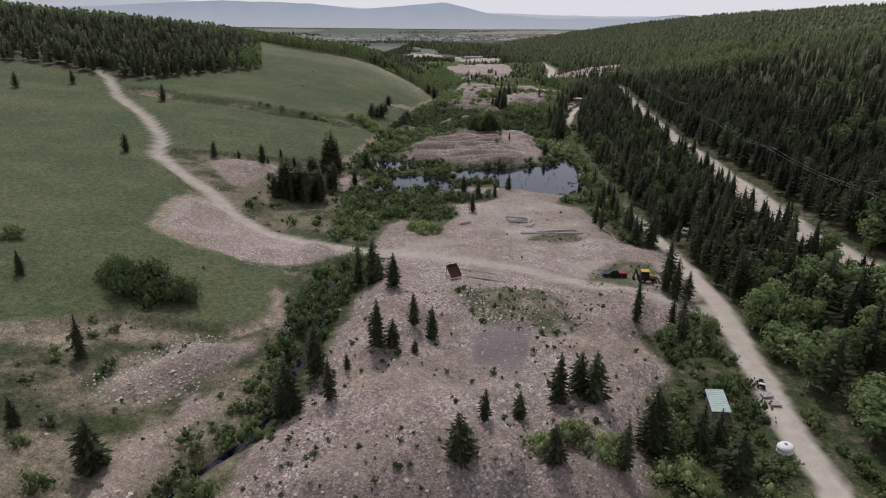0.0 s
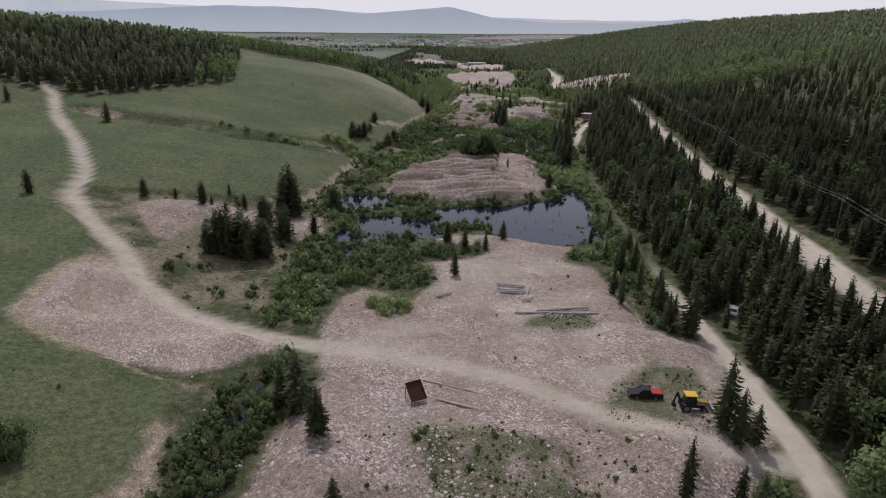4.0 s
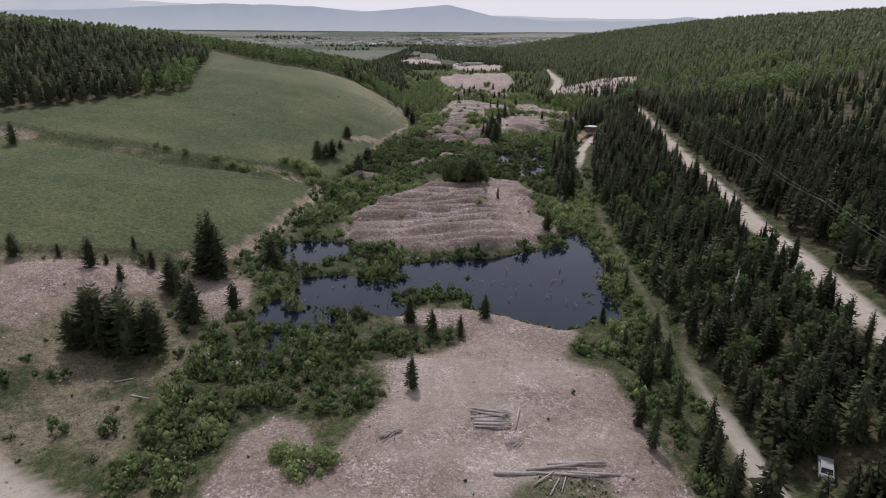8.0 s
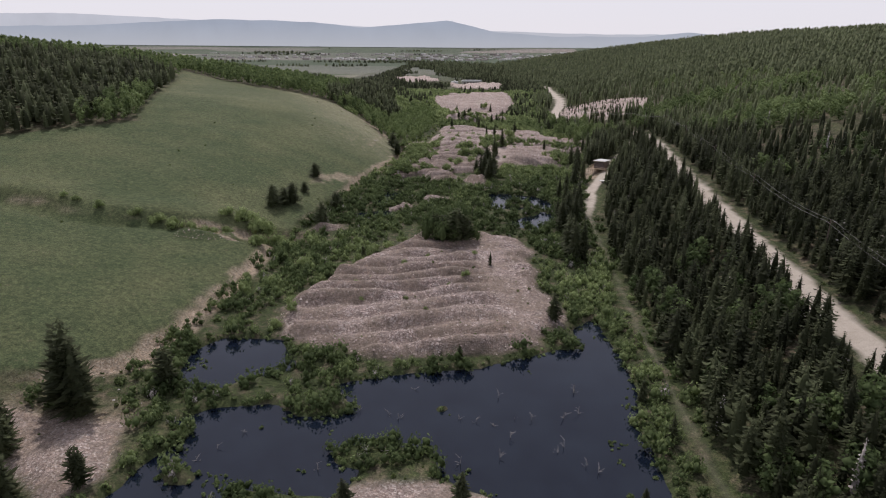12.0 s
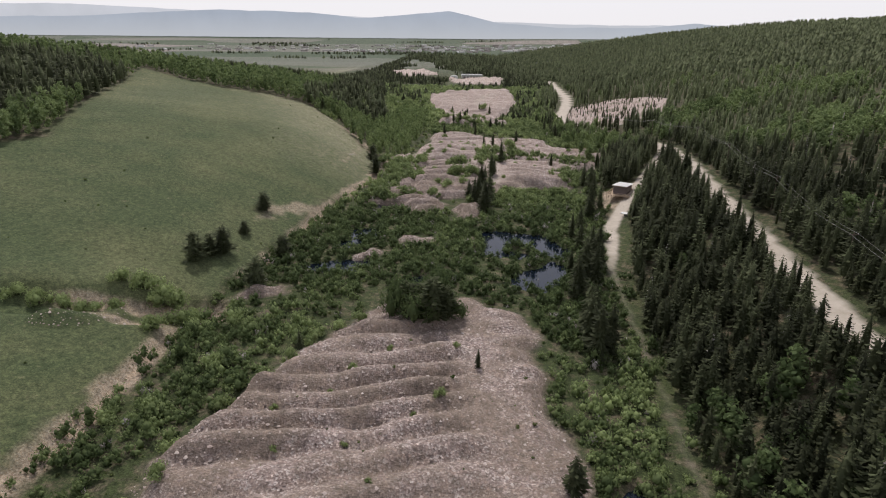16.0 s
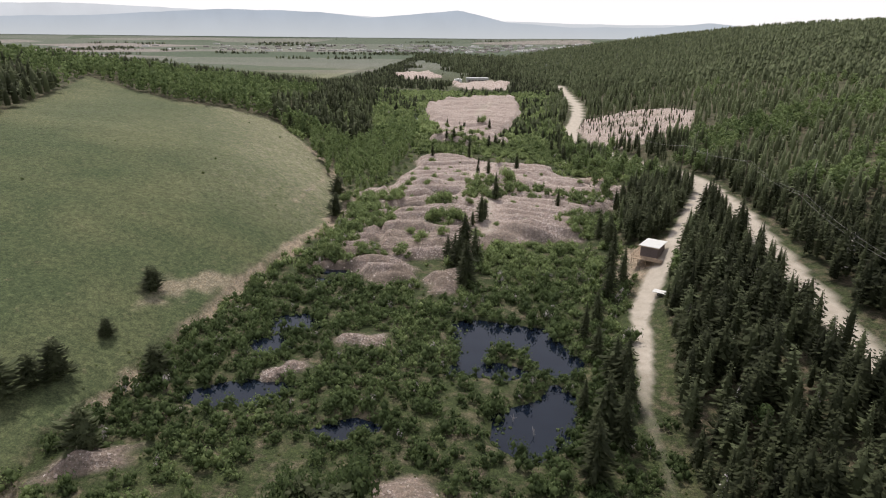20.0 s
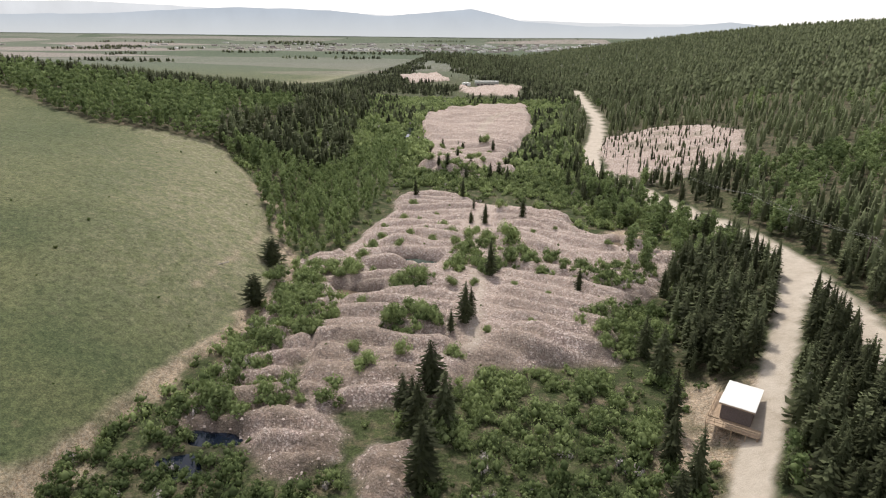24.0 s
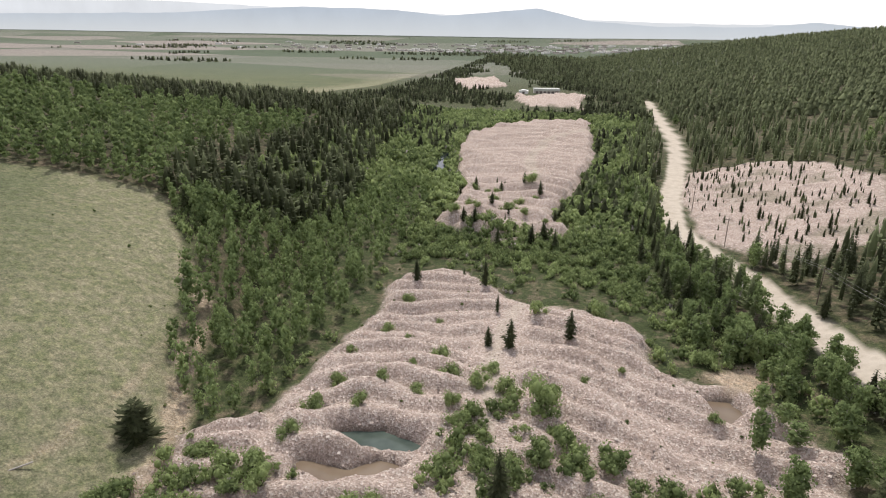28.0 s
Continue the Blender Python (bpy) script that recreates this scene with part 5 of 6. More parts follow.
    planted("low_weeds", shapes, seat(x, y, 0.03), r, r, SEDGE, "green weeds grown over the gravel pad", "weeds", rng.uniform(0, 0.7, len(x)))
    # sedges along the water's edge
    x, y = scatter(-40, 100, 150, 530, 1.1)
    gravel, water, road, track, apron, meadow = masks(x, y)
    ok = (water > -2.6) & (water < -0.3) & (gravel < 1) & (rng.uniform(0, 1, len(x)) < 0.55 + 0.5 * wobble(x, y, 8, 67))
    x, y = x[ok], y[ok]
    wx, wy = scatter(-40, 100, 150, 530, 0.9)
    water = masks(wx, wy)[1]
    k = (water > -0.3) & (water < 5) & (wobble(wx, wy, 5, 76) - 0.06 * water + rng.uniform(-0.15, 0.15, len(wx)) > 0.3)
    x, y = np.concatenate([x, wx[k]]), np.concatenate([y, wy[k]])
    r = rng.uniform(0.4, 0.9, len(x))
    r[len(x) - k.sum():] *= 0.75
    planted("sedge_fringe", [bush_shape(105 + s, 20, 0.28, 3) for s in range(4)], np.stack([x, y, np.maximum(surface(x, y), base(x, y) - 0.85) - 0.05], 1), r, r, WILLOW, "fresh green sedge along the pond edge", "grass", rng.uniform(0.5, 1, len(x)))


grow_willows()


def strew_stones():
    """Loose stones on the tailings."""
    r = np.random.default_rng(5)
    shapes = []
    for s in range(5):
        v = np.array([(1, 0, 0), (0, 1, 0), (-1, 0, 0), (0, -1, 0), (0.3, 0.2, 0.75), (-0.4, -0.15, 0.6)]) * r.uniform(0.7, 1.25, (6, 3))
        f = [(0, 1, 4), (1, 2, 5), (1, 5, 4), (2, 3, 5), (3, 0, 4), (3, 4, 5)]
        shapes.append((v, np.array(f)))
    x, y = scatter(-90, 110, 45, 600, 0.7)
    gravel, water, road, track, apron, meadow = masks(x, y)
    ok = ((gravel > 0) | (apron > -1)) & (rng.uniform(0, 1, len(x)) < np.where(y < 235, np.where(inside(x, y, YARD) > 0, 0.12, 0.4), 0.6)) & (road < -1) & (water < 0)
    x, y = x[ok], y[ok]
    size = 0.09 + np.where((y < 235) & (y > 118), 0.06, 0.09) * rng.exponential(1, len(x)).clip(0, 3.5)
    planted("loose_stones", shapes, seat(x, y, 0.03), size, size, STONE, "loose pale and rusty stones on the tailings", "stones")
    # a swath of washed cobbles along the spoil heap
    x, y = scatter(-14, 26, 55, 130, 0.62)
    swath = along(x + 2 * wobble(x, y, 6, 55), y, COBBLES)
    k = (swath < 4.2 + 2 * wobble(x, y, 7, 56)) & (inside(x, y, MUD) < -0.3) & (rng.uniform(0, 1, len(x)) < 0.8)
    x, y = x[k], y[k]
    size = 0.12 + 0.1 * rng.exponential(1, len(x)).clip(0, 2.5)
    planted("cobbles", shapes, seat(x, y, 0.03), size, size, PALE_STONE, "grey washed cobbles along the spoil heap", "stones")
    x, y = scatter(-75, -30, 60, 240, 0.8)
    gravel, water, road, track, apron, meadow = masks(x, y)
    ok = ((inside(x, y, BAR_S) > -2.5) & (x < -38) & (rng.uniform(0, 1, len(x)) < 0.75)) | ((meadow < 0) & (gravel < 0) & (rng.uniform(0, 1, len(x)) < 0.014)) 
    x, y = x[ok], y[ok]
    size = rng.uniform(0.14, 0.36, len(x))
    planted("boulders", shapes, seat(x, y, 0.05), size, size, PALE_STONE, "pale rounded boulders in rough grass", "stones")


strew_stones()


# ---- built things ----
PAINTS = {
    "white_roof": plain("white_roof_metal", (0.78, 0.77, 0.75), 0.45, 0.0, 1.5, 0.06),
    "green_roof": plain("pale_green_roof_metal", (0.36, 0.45, 0.40), 0.5, 0.0, 1.5, 0.12),
    "siding": plain("grey_brown_siding", (0.16, 0.13, 0.125), 0.85, 0.0, 3, 0.25, 0.01),
    "timber": plain("raw_timber", (0.40, 0.30, 0.215), 0.8, 0.0, 3, 0.25, 0.01),
    "rust": plain("rusty_steel", (0.12, 0.055, 0.035), 0.85, 0.3, 5, 0.45, 0.01),
    "yellow": plain("yellow_machine_paint", (0.62, 0.38, 0.03), 0.5, 0.0, 4, 0.2),
    "ochre": plain("dull_yellow_paint", (0.30, 0.19, 0.035), 0.6, 0.0, 4, 0.35),
    "black": plain("black_rubber", (0.02, 0.02, 0.02), 0.8, 0.0, 6, 0.3),
    "steel": plain("dull_steel", (0.25, 0.24, 0.23), 0.5, 0.7, 5, 0.3),
    "dark": plain("dark_car_paint", (0.018, 0.018, 0.022), 0.25, 0.0, 2, 0.15),
    "red": plain("red_cover", (0.35, 0.03, 0.03), 0.6, 0.0, 3, 0.25),
    "silver": plain("silver_car_paint", (0.55, 0.56, 0.57), 0.3, 0.4, 2, 0.08),
    "white": plain("white_paint", (0.75, 0.74, 0.72), 0.6, 0.0, 2, 0.1),
    "glass": plain("dark_glass", (0.015, 0.017, 0.02), 0.08, 0.0, 2, 0.1),
    "pole": plain("grey_brown_pole", (0.13, 0.10, 0.08), 0.9, 0.0, 4, 0.3, 0.01),
    "roofing": plain("pale_barn_roof", (0.5, 0.5, 0.48), 0.6, 0.0, 0.3, 0.1),
    "wall_pale": plain("pale_far_wall", (0.5, 0.47, 0.42), 0.8, 0.0, 0.3, 0.15),
}


def finish(bm, name, paint, smooth=False):
    bmesh.ops.recalc_face_normals(bm, faces=bm.faces[:])
    me = bpy.data.meshes.new(name)
    bm.to_mesh(me)
    bm.free()
    if smooth:
        me.polygons.foreach_set("use_smooth", np.ones(len(me.polygons), bool))
    me.materials.append(PAINTS[paint] if isinstance(paint, str) else paint)
    return me


def block(bm, centre, size, turn=None, bevel=0.0):
    m = Matrix.Translation(centre) @ (turn or Matrix()) @ Matrix.Diagonal((*size, 1))
    made = bmesh.ops.create_cube(bm, size=1, matrix=m)
    if bevel:
        edges = list({e for v in made["verts"] for e in v.link_edges})
        bmesh.ops.bevel(bm, geom=edges, offset=bevel, segments=2, affect="EDGES", profile=0.6)


def rod(bm, a, b, r, r2=None, sides=8):
    a, b = Vector(a), Vector(b)
    d = b - a
    m = Matrix.Translation((a + b) / 2) @ d.to_track_quat("Z", "Y").to_matrix().to_4x4()
    bmesh.ops.create_cone(bm, cap_ends=True, segments=sides, radius1=r, radius2=r if r2 is None else r2, depth=d.length, matrix=m)


def slab(bm, outline, y0, y1):
    """A side outline in (x, z), drawn out from y0 to y1."""
    lo = [bm.verts.new((x, y0, z)) for x, z in outline]
    hi = [bm.verts.new((x, y1, z)) for x, z in outline]
    n = len(outline)
    bm.faces.new(lo), bm.faces.new(hi[::-1])
    for k in range(n):
        bm.faces.new((lo[k], lo[(k + 1) % n], hi[(k + 1) % n], hi[k]))


def piece(name, parent, paint, *shapes, label="", bevel=0.0, smooth=False):
    """One part from boxes (centre, size), rods ("rod", a, b, radius) and drawn-out outlines ("slab", outline, y0, y1)."""
    bm = bmesh.new()
    for s in shapes:
        if s[0] == "rod":
            rod(bm, *s[1:])
        elif s[0] == "slab":
            slab(bm, *s[1:])
        else:
            block(bm, *s, bevel=bevel)
    return part(name, finish(bm, name, paint, smooth), parent, label)


def stand(ob, x, y, turn=0.0, lift=0.0):
    ob.matrix_basis = Matrix.Translation((x, y, float(surface(x, y)) + lift)) @ Matrix.Rotation(radians(turn), 4, "Z")
    return ob


def wheel(parent, x, y, r, w):
    tyre = piece("wheel", parent, "black", ("rod", (x, y - w / 2, r), (x, y + w / 2, r), r, r, 20))
    side = 1 if y > 0 else -1
    piece("rim", tyre, "steel", ("rod", (x, y + side * (w / 2 - 0.02), r), (x, y + side * (w / 2 + 0.03), r), r * 0.55, r * 0.5, 14))


def cabin():
    hut = tagged(new("cabin"), "small grey-brown wooden cabin with white metal roof and deck", "cabin")
    piece("wall", hut, "siding", ((0, -2.9, 2.3), (5.2, 0.14, 3.0)), label="shaded front wall of brown boards")
    piece("wall", hut, "siding", ((0, 2.9, 2.05), (5.2, 0.14, 2.5)))
    piece("wall", hut, "siding", ((-2.6, 0, 2.1), (0.14, 5.66, 2.6)))
    piece("wall", hut, "siding", ((2.6, 0, 2.1), (0.14, 5.66, 2.6)))
    for k in range(13):
        piece("batten", hut, "siding", ((-2.52 + 0.42 * k, -2.985, 2.3), (0.05, 0.03, 3.0)))
    door = piece("door", hut, "timber", ((-2.69, -1.0, 1.85), (0.05, 0.9, 2.0)), label="brown plank door")
    piece("handle", door, "steel", ((-2.73, -0.65, 1.8), (0.05, 0.05, 0.12)))
    win = piece("window", hut, "glass", ((-2.69, 1.2, 2.2), (0.04, 1.2, 0.9)))
    piece("frame", win, "white", ((-2.7, 1.2, 2.69), (0.06, 1.36, 0.08)), ((-2.7, 1.2, 1.71), (0.06, 1.36, 0.08)), ((-2.7, 0.56, 2.2), (0.06, 0.08, 0.9)), ((-2.7, 1.84, 2.2), (0.06, 0.08, 0.9)))
    tilt = Matrix.Rotation(radians(-5), 4, "X")
    roof = piece("roof", hut, "white_roof", ((0, 0, 3.78), (6.2, 7.2, 0.1), tilt), label="bright white metal roof, low single slope")
    for k in range(15):
        piece("rib", roof, "white_roof", ((-2.94 + 0.42 * k, 0, 3.845), (0.035, 7.16, 0.03), tilt))
    piece("fascia", hut, "timber", ((0, -3.6, 3.93), (6.16, 0.05, 0.2)))
    piece("floor_frame", hut, "timber", ((0, 0, 0.7), (5.3, 5.9, 0.22)))
    deck = piece("deck", hut, "timber", ((-3.6, 0, 0.66), (2.0, 6.6, 0.1)), ((0, -3.9, 0.66), (9.2, 1.9, 0.1)), label="raw timber deck along two sides")
    for k in range(22):
        piece("plank", deck, "timber", ((-3.6, -3.0 + 0.3 * k, 0.725), (2.0, 0.27, 0.03)))
    for x, y in [(-4.5, -4.8 + 1.6 * k) for k in range(6)] + [(-4.5 + 1.5 * k, -4.8) for k in range(1, 7)]:
        piece("railing_post", hut, "timber", ((x, y, 1.2), (0.09, 0.09, 1.0)))
    piece("rail", hut, "timber", ((-4.5, -0.8, 1.68), (0.12, 8.1, 0.06)), ((-4.5, -0.8, 1.25), (0.05, 8.0, 0.09)))
    piece("rail", hut, "timber", ((0, -4.8, 1.68), (9.1, 0.12, 0.06)), ((0, -4.8, 1.25), (9.0, 0.05, 0.09)))
    for x in (-4.4, -2.4, 0, 2.4, 4.3):
        for y in (-4.7, -2.8, 0, 2.7):
            if y < -3 or abs(x) < 3 or x < 0:
                piece("stilt", hut, "timber", ("rod", (x, y, -1.2), (x, y, 0.64), 0.1))
    stand(hut, 88.5, 417.2, -31, 0.3)
    hut.matrix_basis = hut.matrix_basis @ Matrix.Diagonal((0.88, 1.28, 1.0, 1.0))
    return hut


cabin()


def backhoe():
    m = tagged(new("backhoe_loader"), "yellow backhoe loader parked on trampled grass", "digger")
    piece("chassis", m, "black", ((0.2, 0, 0.85), (3.6, 0.9, 0.5)), bevel=0.05)
    piece("bonnet", m, "ochre", ("slab", [(0.7, 0.95), (2.3, 0.95), (2.3, 1.5), (2.1, 1.65), (0.7, 1.75)], -0.45, 0.45), label="sloping dull yellow bonnet")
    piece("grille", m, "black", ((2.31, 0, 1.25), (0.04, 0.7, 0.45)))
    cab = piece("cab", m, "black", ((-0.3, 0, 1.3), (1.6, 1.4, 0.7)), bevel=0.04)
    for x in (-1.05, 0.45):
        for y in (-0.66, 0.66):
            piece("post", cab, "black", ("rod", (x, y, 1.6), (x * 0.95, y * 0.97, 2.65), 0.05))
    piece("pane", cab, "glass", ((-0.3, 0, 2.1), (1.42, 1.26, 0.9)))
    piece("roof", m, "yellow", ((-0.3, 0, 2.72), (1.8, 1.55, 0.14)), bevel=0.05, label="flat yellow cab roof")
    for x, y, r, w in ((-0.9, 0.85, 0.72, 0.45), (-0.9, -0.85, 0.72, 0.45), (1.75, 0.8, 0.48, 0.32), (1.75, -0.8, 0.48, 0.32)):
        wheel(m, x, y, r, w)
    for y in (-0.62, 0.62):
        piece("loader_arm", m, "steel", ("rod", (0.5, y, 1.5), (1.9, y, 1.25), 0.09), ("rod", (1.9, y, 1.25), (2.9, y, 0.5), 0.09))
    piece("bucket", m, "steel", ("slab", [(2.8, 0.15), (3.6, 0.05), (3.6, 0.1), (2.95, 0.25), (2.95, 0.85), (3.2, 1.0), (2.8, 0.95)], -1.1, 1.1), label="wide scuffed loader bucket")
    piece("boom", m, "black", ("slab", [(-1.3, 1.0), (-1.9, 2.4), (-2.1, 3.0), (-2.3, 2.95), (-2.15, 2.3), (-1.6, 0.95)], -0.14, 0.14))
    piece("dipper", m, "black", ("slab", [(-2.1, 3.0), (-2.3, 3.0), (-2.75, 1.3), (-2.55, 1.2)], -0.11, 0.11))
    piece("digging_bucket", m, "black", ("slab", [(-2.5, 1.3), (-2.85, 1.2), (-2.8, 0.6), (-2.3, 0.45), (-2.2, 0.75)], -0.3, 0.3))
    for y in (-0.8, 0.8):
        piece("stabiliser", m, "black", ("rod", (-1.5, y * 0.7, 0.9), (-1.7, y * 1.3, 1.6), 0.09), ((-1.72, y * 1.35, 1.65), (0.35, 0.3, 0.1)))
    return stand(m, 43.8, 123.6, -4)


backhoe()


def car(name, label, category, paint, x, y, turn, pickup=False, load=None):
    c = tagged(new(name), label, category)
    if pickup:
        body = [(-2.6, 0.45), (2.5, 0.45), (2.6, 0.7), (2.5, 0.98), (1.2, 1.1), (-0.7, 1.1), (-2.6, 1.08)]
        top = [(1.15, 1.08), (0.55, 1.68), (-0.55, 1.72), (-0.85, 1.08)]
    else:
        body = [(-2.2, 0.4), (2.15, 0.4), (2.25, 0.65), (2.1, 0.9), (1.0, 1.0), (-2.1, 1.02), (-2.25, 0.8)]
        top = [(1.05, 0.98), (0.35, 1.5), (-1.4, 1.55), (-2.0, 1.0)]
    b = piece("body", c, paint, ("slab", body, -0.9, 0.9))
    inset = [(px * 0.98, pz) for px, pz in top]
    piece("cabin", c, "glass", ("slab", inset, -0.74, 0.74), label="dark window band")
    xs = [p[0] for p in top]
    piece("roof", c, paint, (((top[1][0] + top[2][0]) / 2, 0, top[1][1] + 0.03), (top[1][0] - top[2][0], 1.5, 0.08)), bevel=0.03)
    for s in (-1, 1):
        piece("pillar", c, paint, ("rod", (top[0][0], s * 0.76, top[0][1]), (top[1][0], s * 0.73, top[1][1]), 0.05))
        piece("pillar", c, paint, ("rod", (top[3][0], s * 0.76, top[3][1]), (top[2][0], s * 0.73, top[2][1]), 0.07))
        piece("headlight", c, "white", ((body[2][0] - 0.06, s * 0.65, 0.75), (0.1, 0.3, 0.14)))
        piece("tail_light", c, "red", ((body[-1][0] + 0.02, s * 0.75, 0.8), (0.06, 0.2, 0.16)))
        for wx in (-1.45, 1.4):
            wheel(c, wx, s * 0.82, 0.36, 0.24)
    piece("bumper", c, "black", ((body[1][0] + 0.05, 0, 0.5), (0.14, 1.75, 0.2)))
    if load:
        piece("bed_cover", c, load, ((-1.7, 0, 1.16), (1.6, 1.5, 0.22)), bevel=0.06, label="red cover over the load bed")
    return stand(c, x, y, turn)


car("pickup_truck", "dark pickup truck with red cover, parked on grass", "truck", "dark", 38, 127.2, 176, True, "red")
car("parked_car", "silver car parked under the spruces beside the track", "car", "silver", 65.2, 158.6, 62)


def flatbed():
    t = tagged(new("flatbed_trailer"), "white flatbed trailer parked beside the dirt track", "trailer")
    piece("frame", t, "steel", ((0, -0.8, 0.55), (5.0, 0.1, 0.14)), ((0, 0.8, 0.55), (5.0, 0.1, 0.14)))
    deck = piece("deck", t, "white", ((0, 0, 0.66), (5.0, 2.1, 0.06)))
    for k in range(7):
        piece("plank", deck, "white", ((0, -0.9 + 0.3 * k, 0.705), (4.96, 0.27, 0.03)))
    piece("drawbar", t, "steel", ("rod", (2.4, 0.7, 0.55), (3.8, 0, 0.5), 0.05), ("rod", (2.4, -0.7, 0.55), (3.8, 0, 0.5), 0.05))
    piece("jack", t, "steel", ("rod", (3.7, 0, 0), (3.7, 0, 0.7), 0.04))
    for x in (-0.9, 0.0):
        for y in (-1.15, 1.15):
            wheel(t, x, y, 0.34, 0.2)
    piece("load", t, "steel", ((1.2, 0.2, 0.85), (0.5, 0.9, 0.25)), ((0.5, -0.3, 0.8), (0.3, 0.5, 0.16)))
    return stand(t, 84.5, 392.6, -32)


flatbed()


def screen():
    g = tagged(new("gravel_screen"), "rusty steel gravel screen box propped on legs", "mining screen")
    lean = Matrix.Translation((0, 0, 1.75)) @ Matrix.Rotation(radians(38), 4, "X")

    def at(x, y, z):
        return lean @ Vector((x, y, z))

    for s in (-1, 1):
        piece("side_plate", g, "rust", (at(s * 1.2, 0, 0.1), (0.06, 3.0, 0.5), Matrix.Rotation(radians(38), 4, "X")))
        piece("leg", g, "rust", ("rod", (s * 1.2, -1.1, 0), at(s * 1.2, -1.2, 0), 0.06))
        piece("leg", g, "rust", ("rod", (s * 1.2, 1.35, 0), at(s * 1.2, 1.2, 0), 0.06))
        piece("brace", g, "rust", ("rod", (s * 1.2, 1.35, 0.1), at(s * 1.2, -0.8, 0), 0.04))
    for s in (-1, 1):
        piece("end_plate", g, "rust", (at(0, s * 1.5, 0.1), (2.4, 0.06, 0.5), Matrix.Rotation(radians(38), 4, "X")))
    for k in range(16):
        x = -1.1 + 2.2 * k / 15
        piece("bar", g, "rust", ("rod", at(x, -1.48, 0.05), at(x, 1.48, 0.05), 0.035, 0.035, 6))
    for k in range(5):
        y = -1.2 + 0.6 * k
        piece("cross_bar", g, "rust", ("rod", at(-1.18, y, 0), at(1.18, y, 0), 0.04, 0.04, 6))
    piece("back_sheet", g, "rust", (at(0, 0, -0.08), (2.3, 2.9, 0.03), Matrix.Rotation(radians(38), 4, "X")))
    return stand(g, 2.4, 124.8, 28)


screen()


def shed():
    s = tagged(new("shed"), "small shed with pale green metal roof among willows", "shed")
    piece("wall", s, "siding", ((0, -2.6, 1.1), (2.0, 0.1, 2.2)))
    piece("wall", s, "siding", ((0, 2.6, 1.1), (2.0, 0.1, 2.2)))
    piece("wall", s, "siding", ((-1.0, 0, 1.0), (0.1, 5.1, 2.0)))
    piece("wall", s, "siding", ((1.0, 0, 1.15), (0.1, 5.1, 2.3)))
    roof = piece("roof", s, "green_roof", ((0, 0, 2.34), (2.6, 5.9, 0.07), Matrix.Rotation(radians(-6), 4, "Y")), label="pale green ribbed metal roof")
    for k in range(10):
        piece("rib", roof, "green_roof", ((0, -2.6 + 0.58 * k, 2.39), (2.56, 0.04, 0.03), Matrix.Rotation(radians(-6), 4, "Y")))
    door = piece("door", s, "timber", ((0, -2.67, 0.95), (0.85, 0.04, 1.85)))
    piece("handle", door, "steel", ((0.33, -2.71, 0.95), (0.05, 0.05, 0.12)))
    return stand(s, 40.6, 78, -12)


shed()


def quad_bike():
    q = tagged(new("quad_bike"), "dark quad bike parked at the track's edge", "quad bike")
    piece("body", q, "dark", ("slab", [(-0.9, 0.5), (0.9, 0.5), (0.95, 0.8), (0.4, 0.95), (0.1, 0.75), (-0.5, 0.85), (-0.95, 0.8)], -0.3, 0.3))
    piece("seat", q, "black", ((-0.25, 0, 0.9), (0.8, 0.34, 0.14)), bevel=0.04)
    piece("rack", q, "white", ((-0.75, 0, 0.98), (0.5, 0.8, 0.05)))
    piece("handlebar", q, "black", ("rod", (0.4, -0.4, 1.1), (0.4, 0.4, 1.1), 0.03), ("rod", (0.5, 0, 0.8), (0.4, 0, 1.1), 0.03))
    for x in (-0.65, 0.65):
        for y in (-0.45, 0.45):
            wheel(q, x, y, 0.3, 0.24)
    return stand(q, 50.8, 85.4, 70)


quad_bike()


def pallet(x, y, turn):
    p = tagged(new("timber_stack"), "small stack of pale sawn boards by the track", "timber stack", "board stacks")
    for k in range(4):
        for j in range(3):
            piece("board", p, DEADWOOD, ((0, -0.42 + 0.28 * k, 0.2 + 0.09 * j), (1.7, 0.25, 0.07)))
    piece("bearer", p, DEADWOOD, ((-0.6, 0, 0.07), (0.12, 1.1, 0.14)))
    piece("bearer", p, DEADWOOD, ((0.6, 0, 0.07), (0.12, 1.1, 0.14)))
    return stand(p, x, y, turn)


pallet(50.3, 82.4, 8)
pallet(50.4, 80.2, -4)


def tank():
    t = tagged(new("water_tank"), "white plastic water tank beside the track", "tank")
    bm = bmesh.new()
    rings = []
    for z, r in ((0, 0.85), (0.1, 0.95), (0.5, 0.95), (0.55, 0.9), (0.6, 0.95), (1.0, 0.95), (1.2, 0.8), (1.28, 0.35)):
        rings.append([bm.verts.new((1.25 * r * math.cos(a * 0.2618), r * math.sin(a * 0.2618), z)) for a in range(24)])
    for a, b in zip(rings, rings[1:]):
        for k in range(24):
            bm.faces.new((a[k], a[(k + 1) % 24], b[(k + 1) % 24], b[k]))
    bm.faces.new(rings[-1]), bm.faces.new(rings[0][::-1])
    part("shell", finish(bm, "shell", "white", True), t)
    piece("cap", t, "steel", ("rod", (0, 0, 1.26), (0, 0, 1.36), 0.22))
    return stand(t, 46.3, 69.2, 20)


tank()


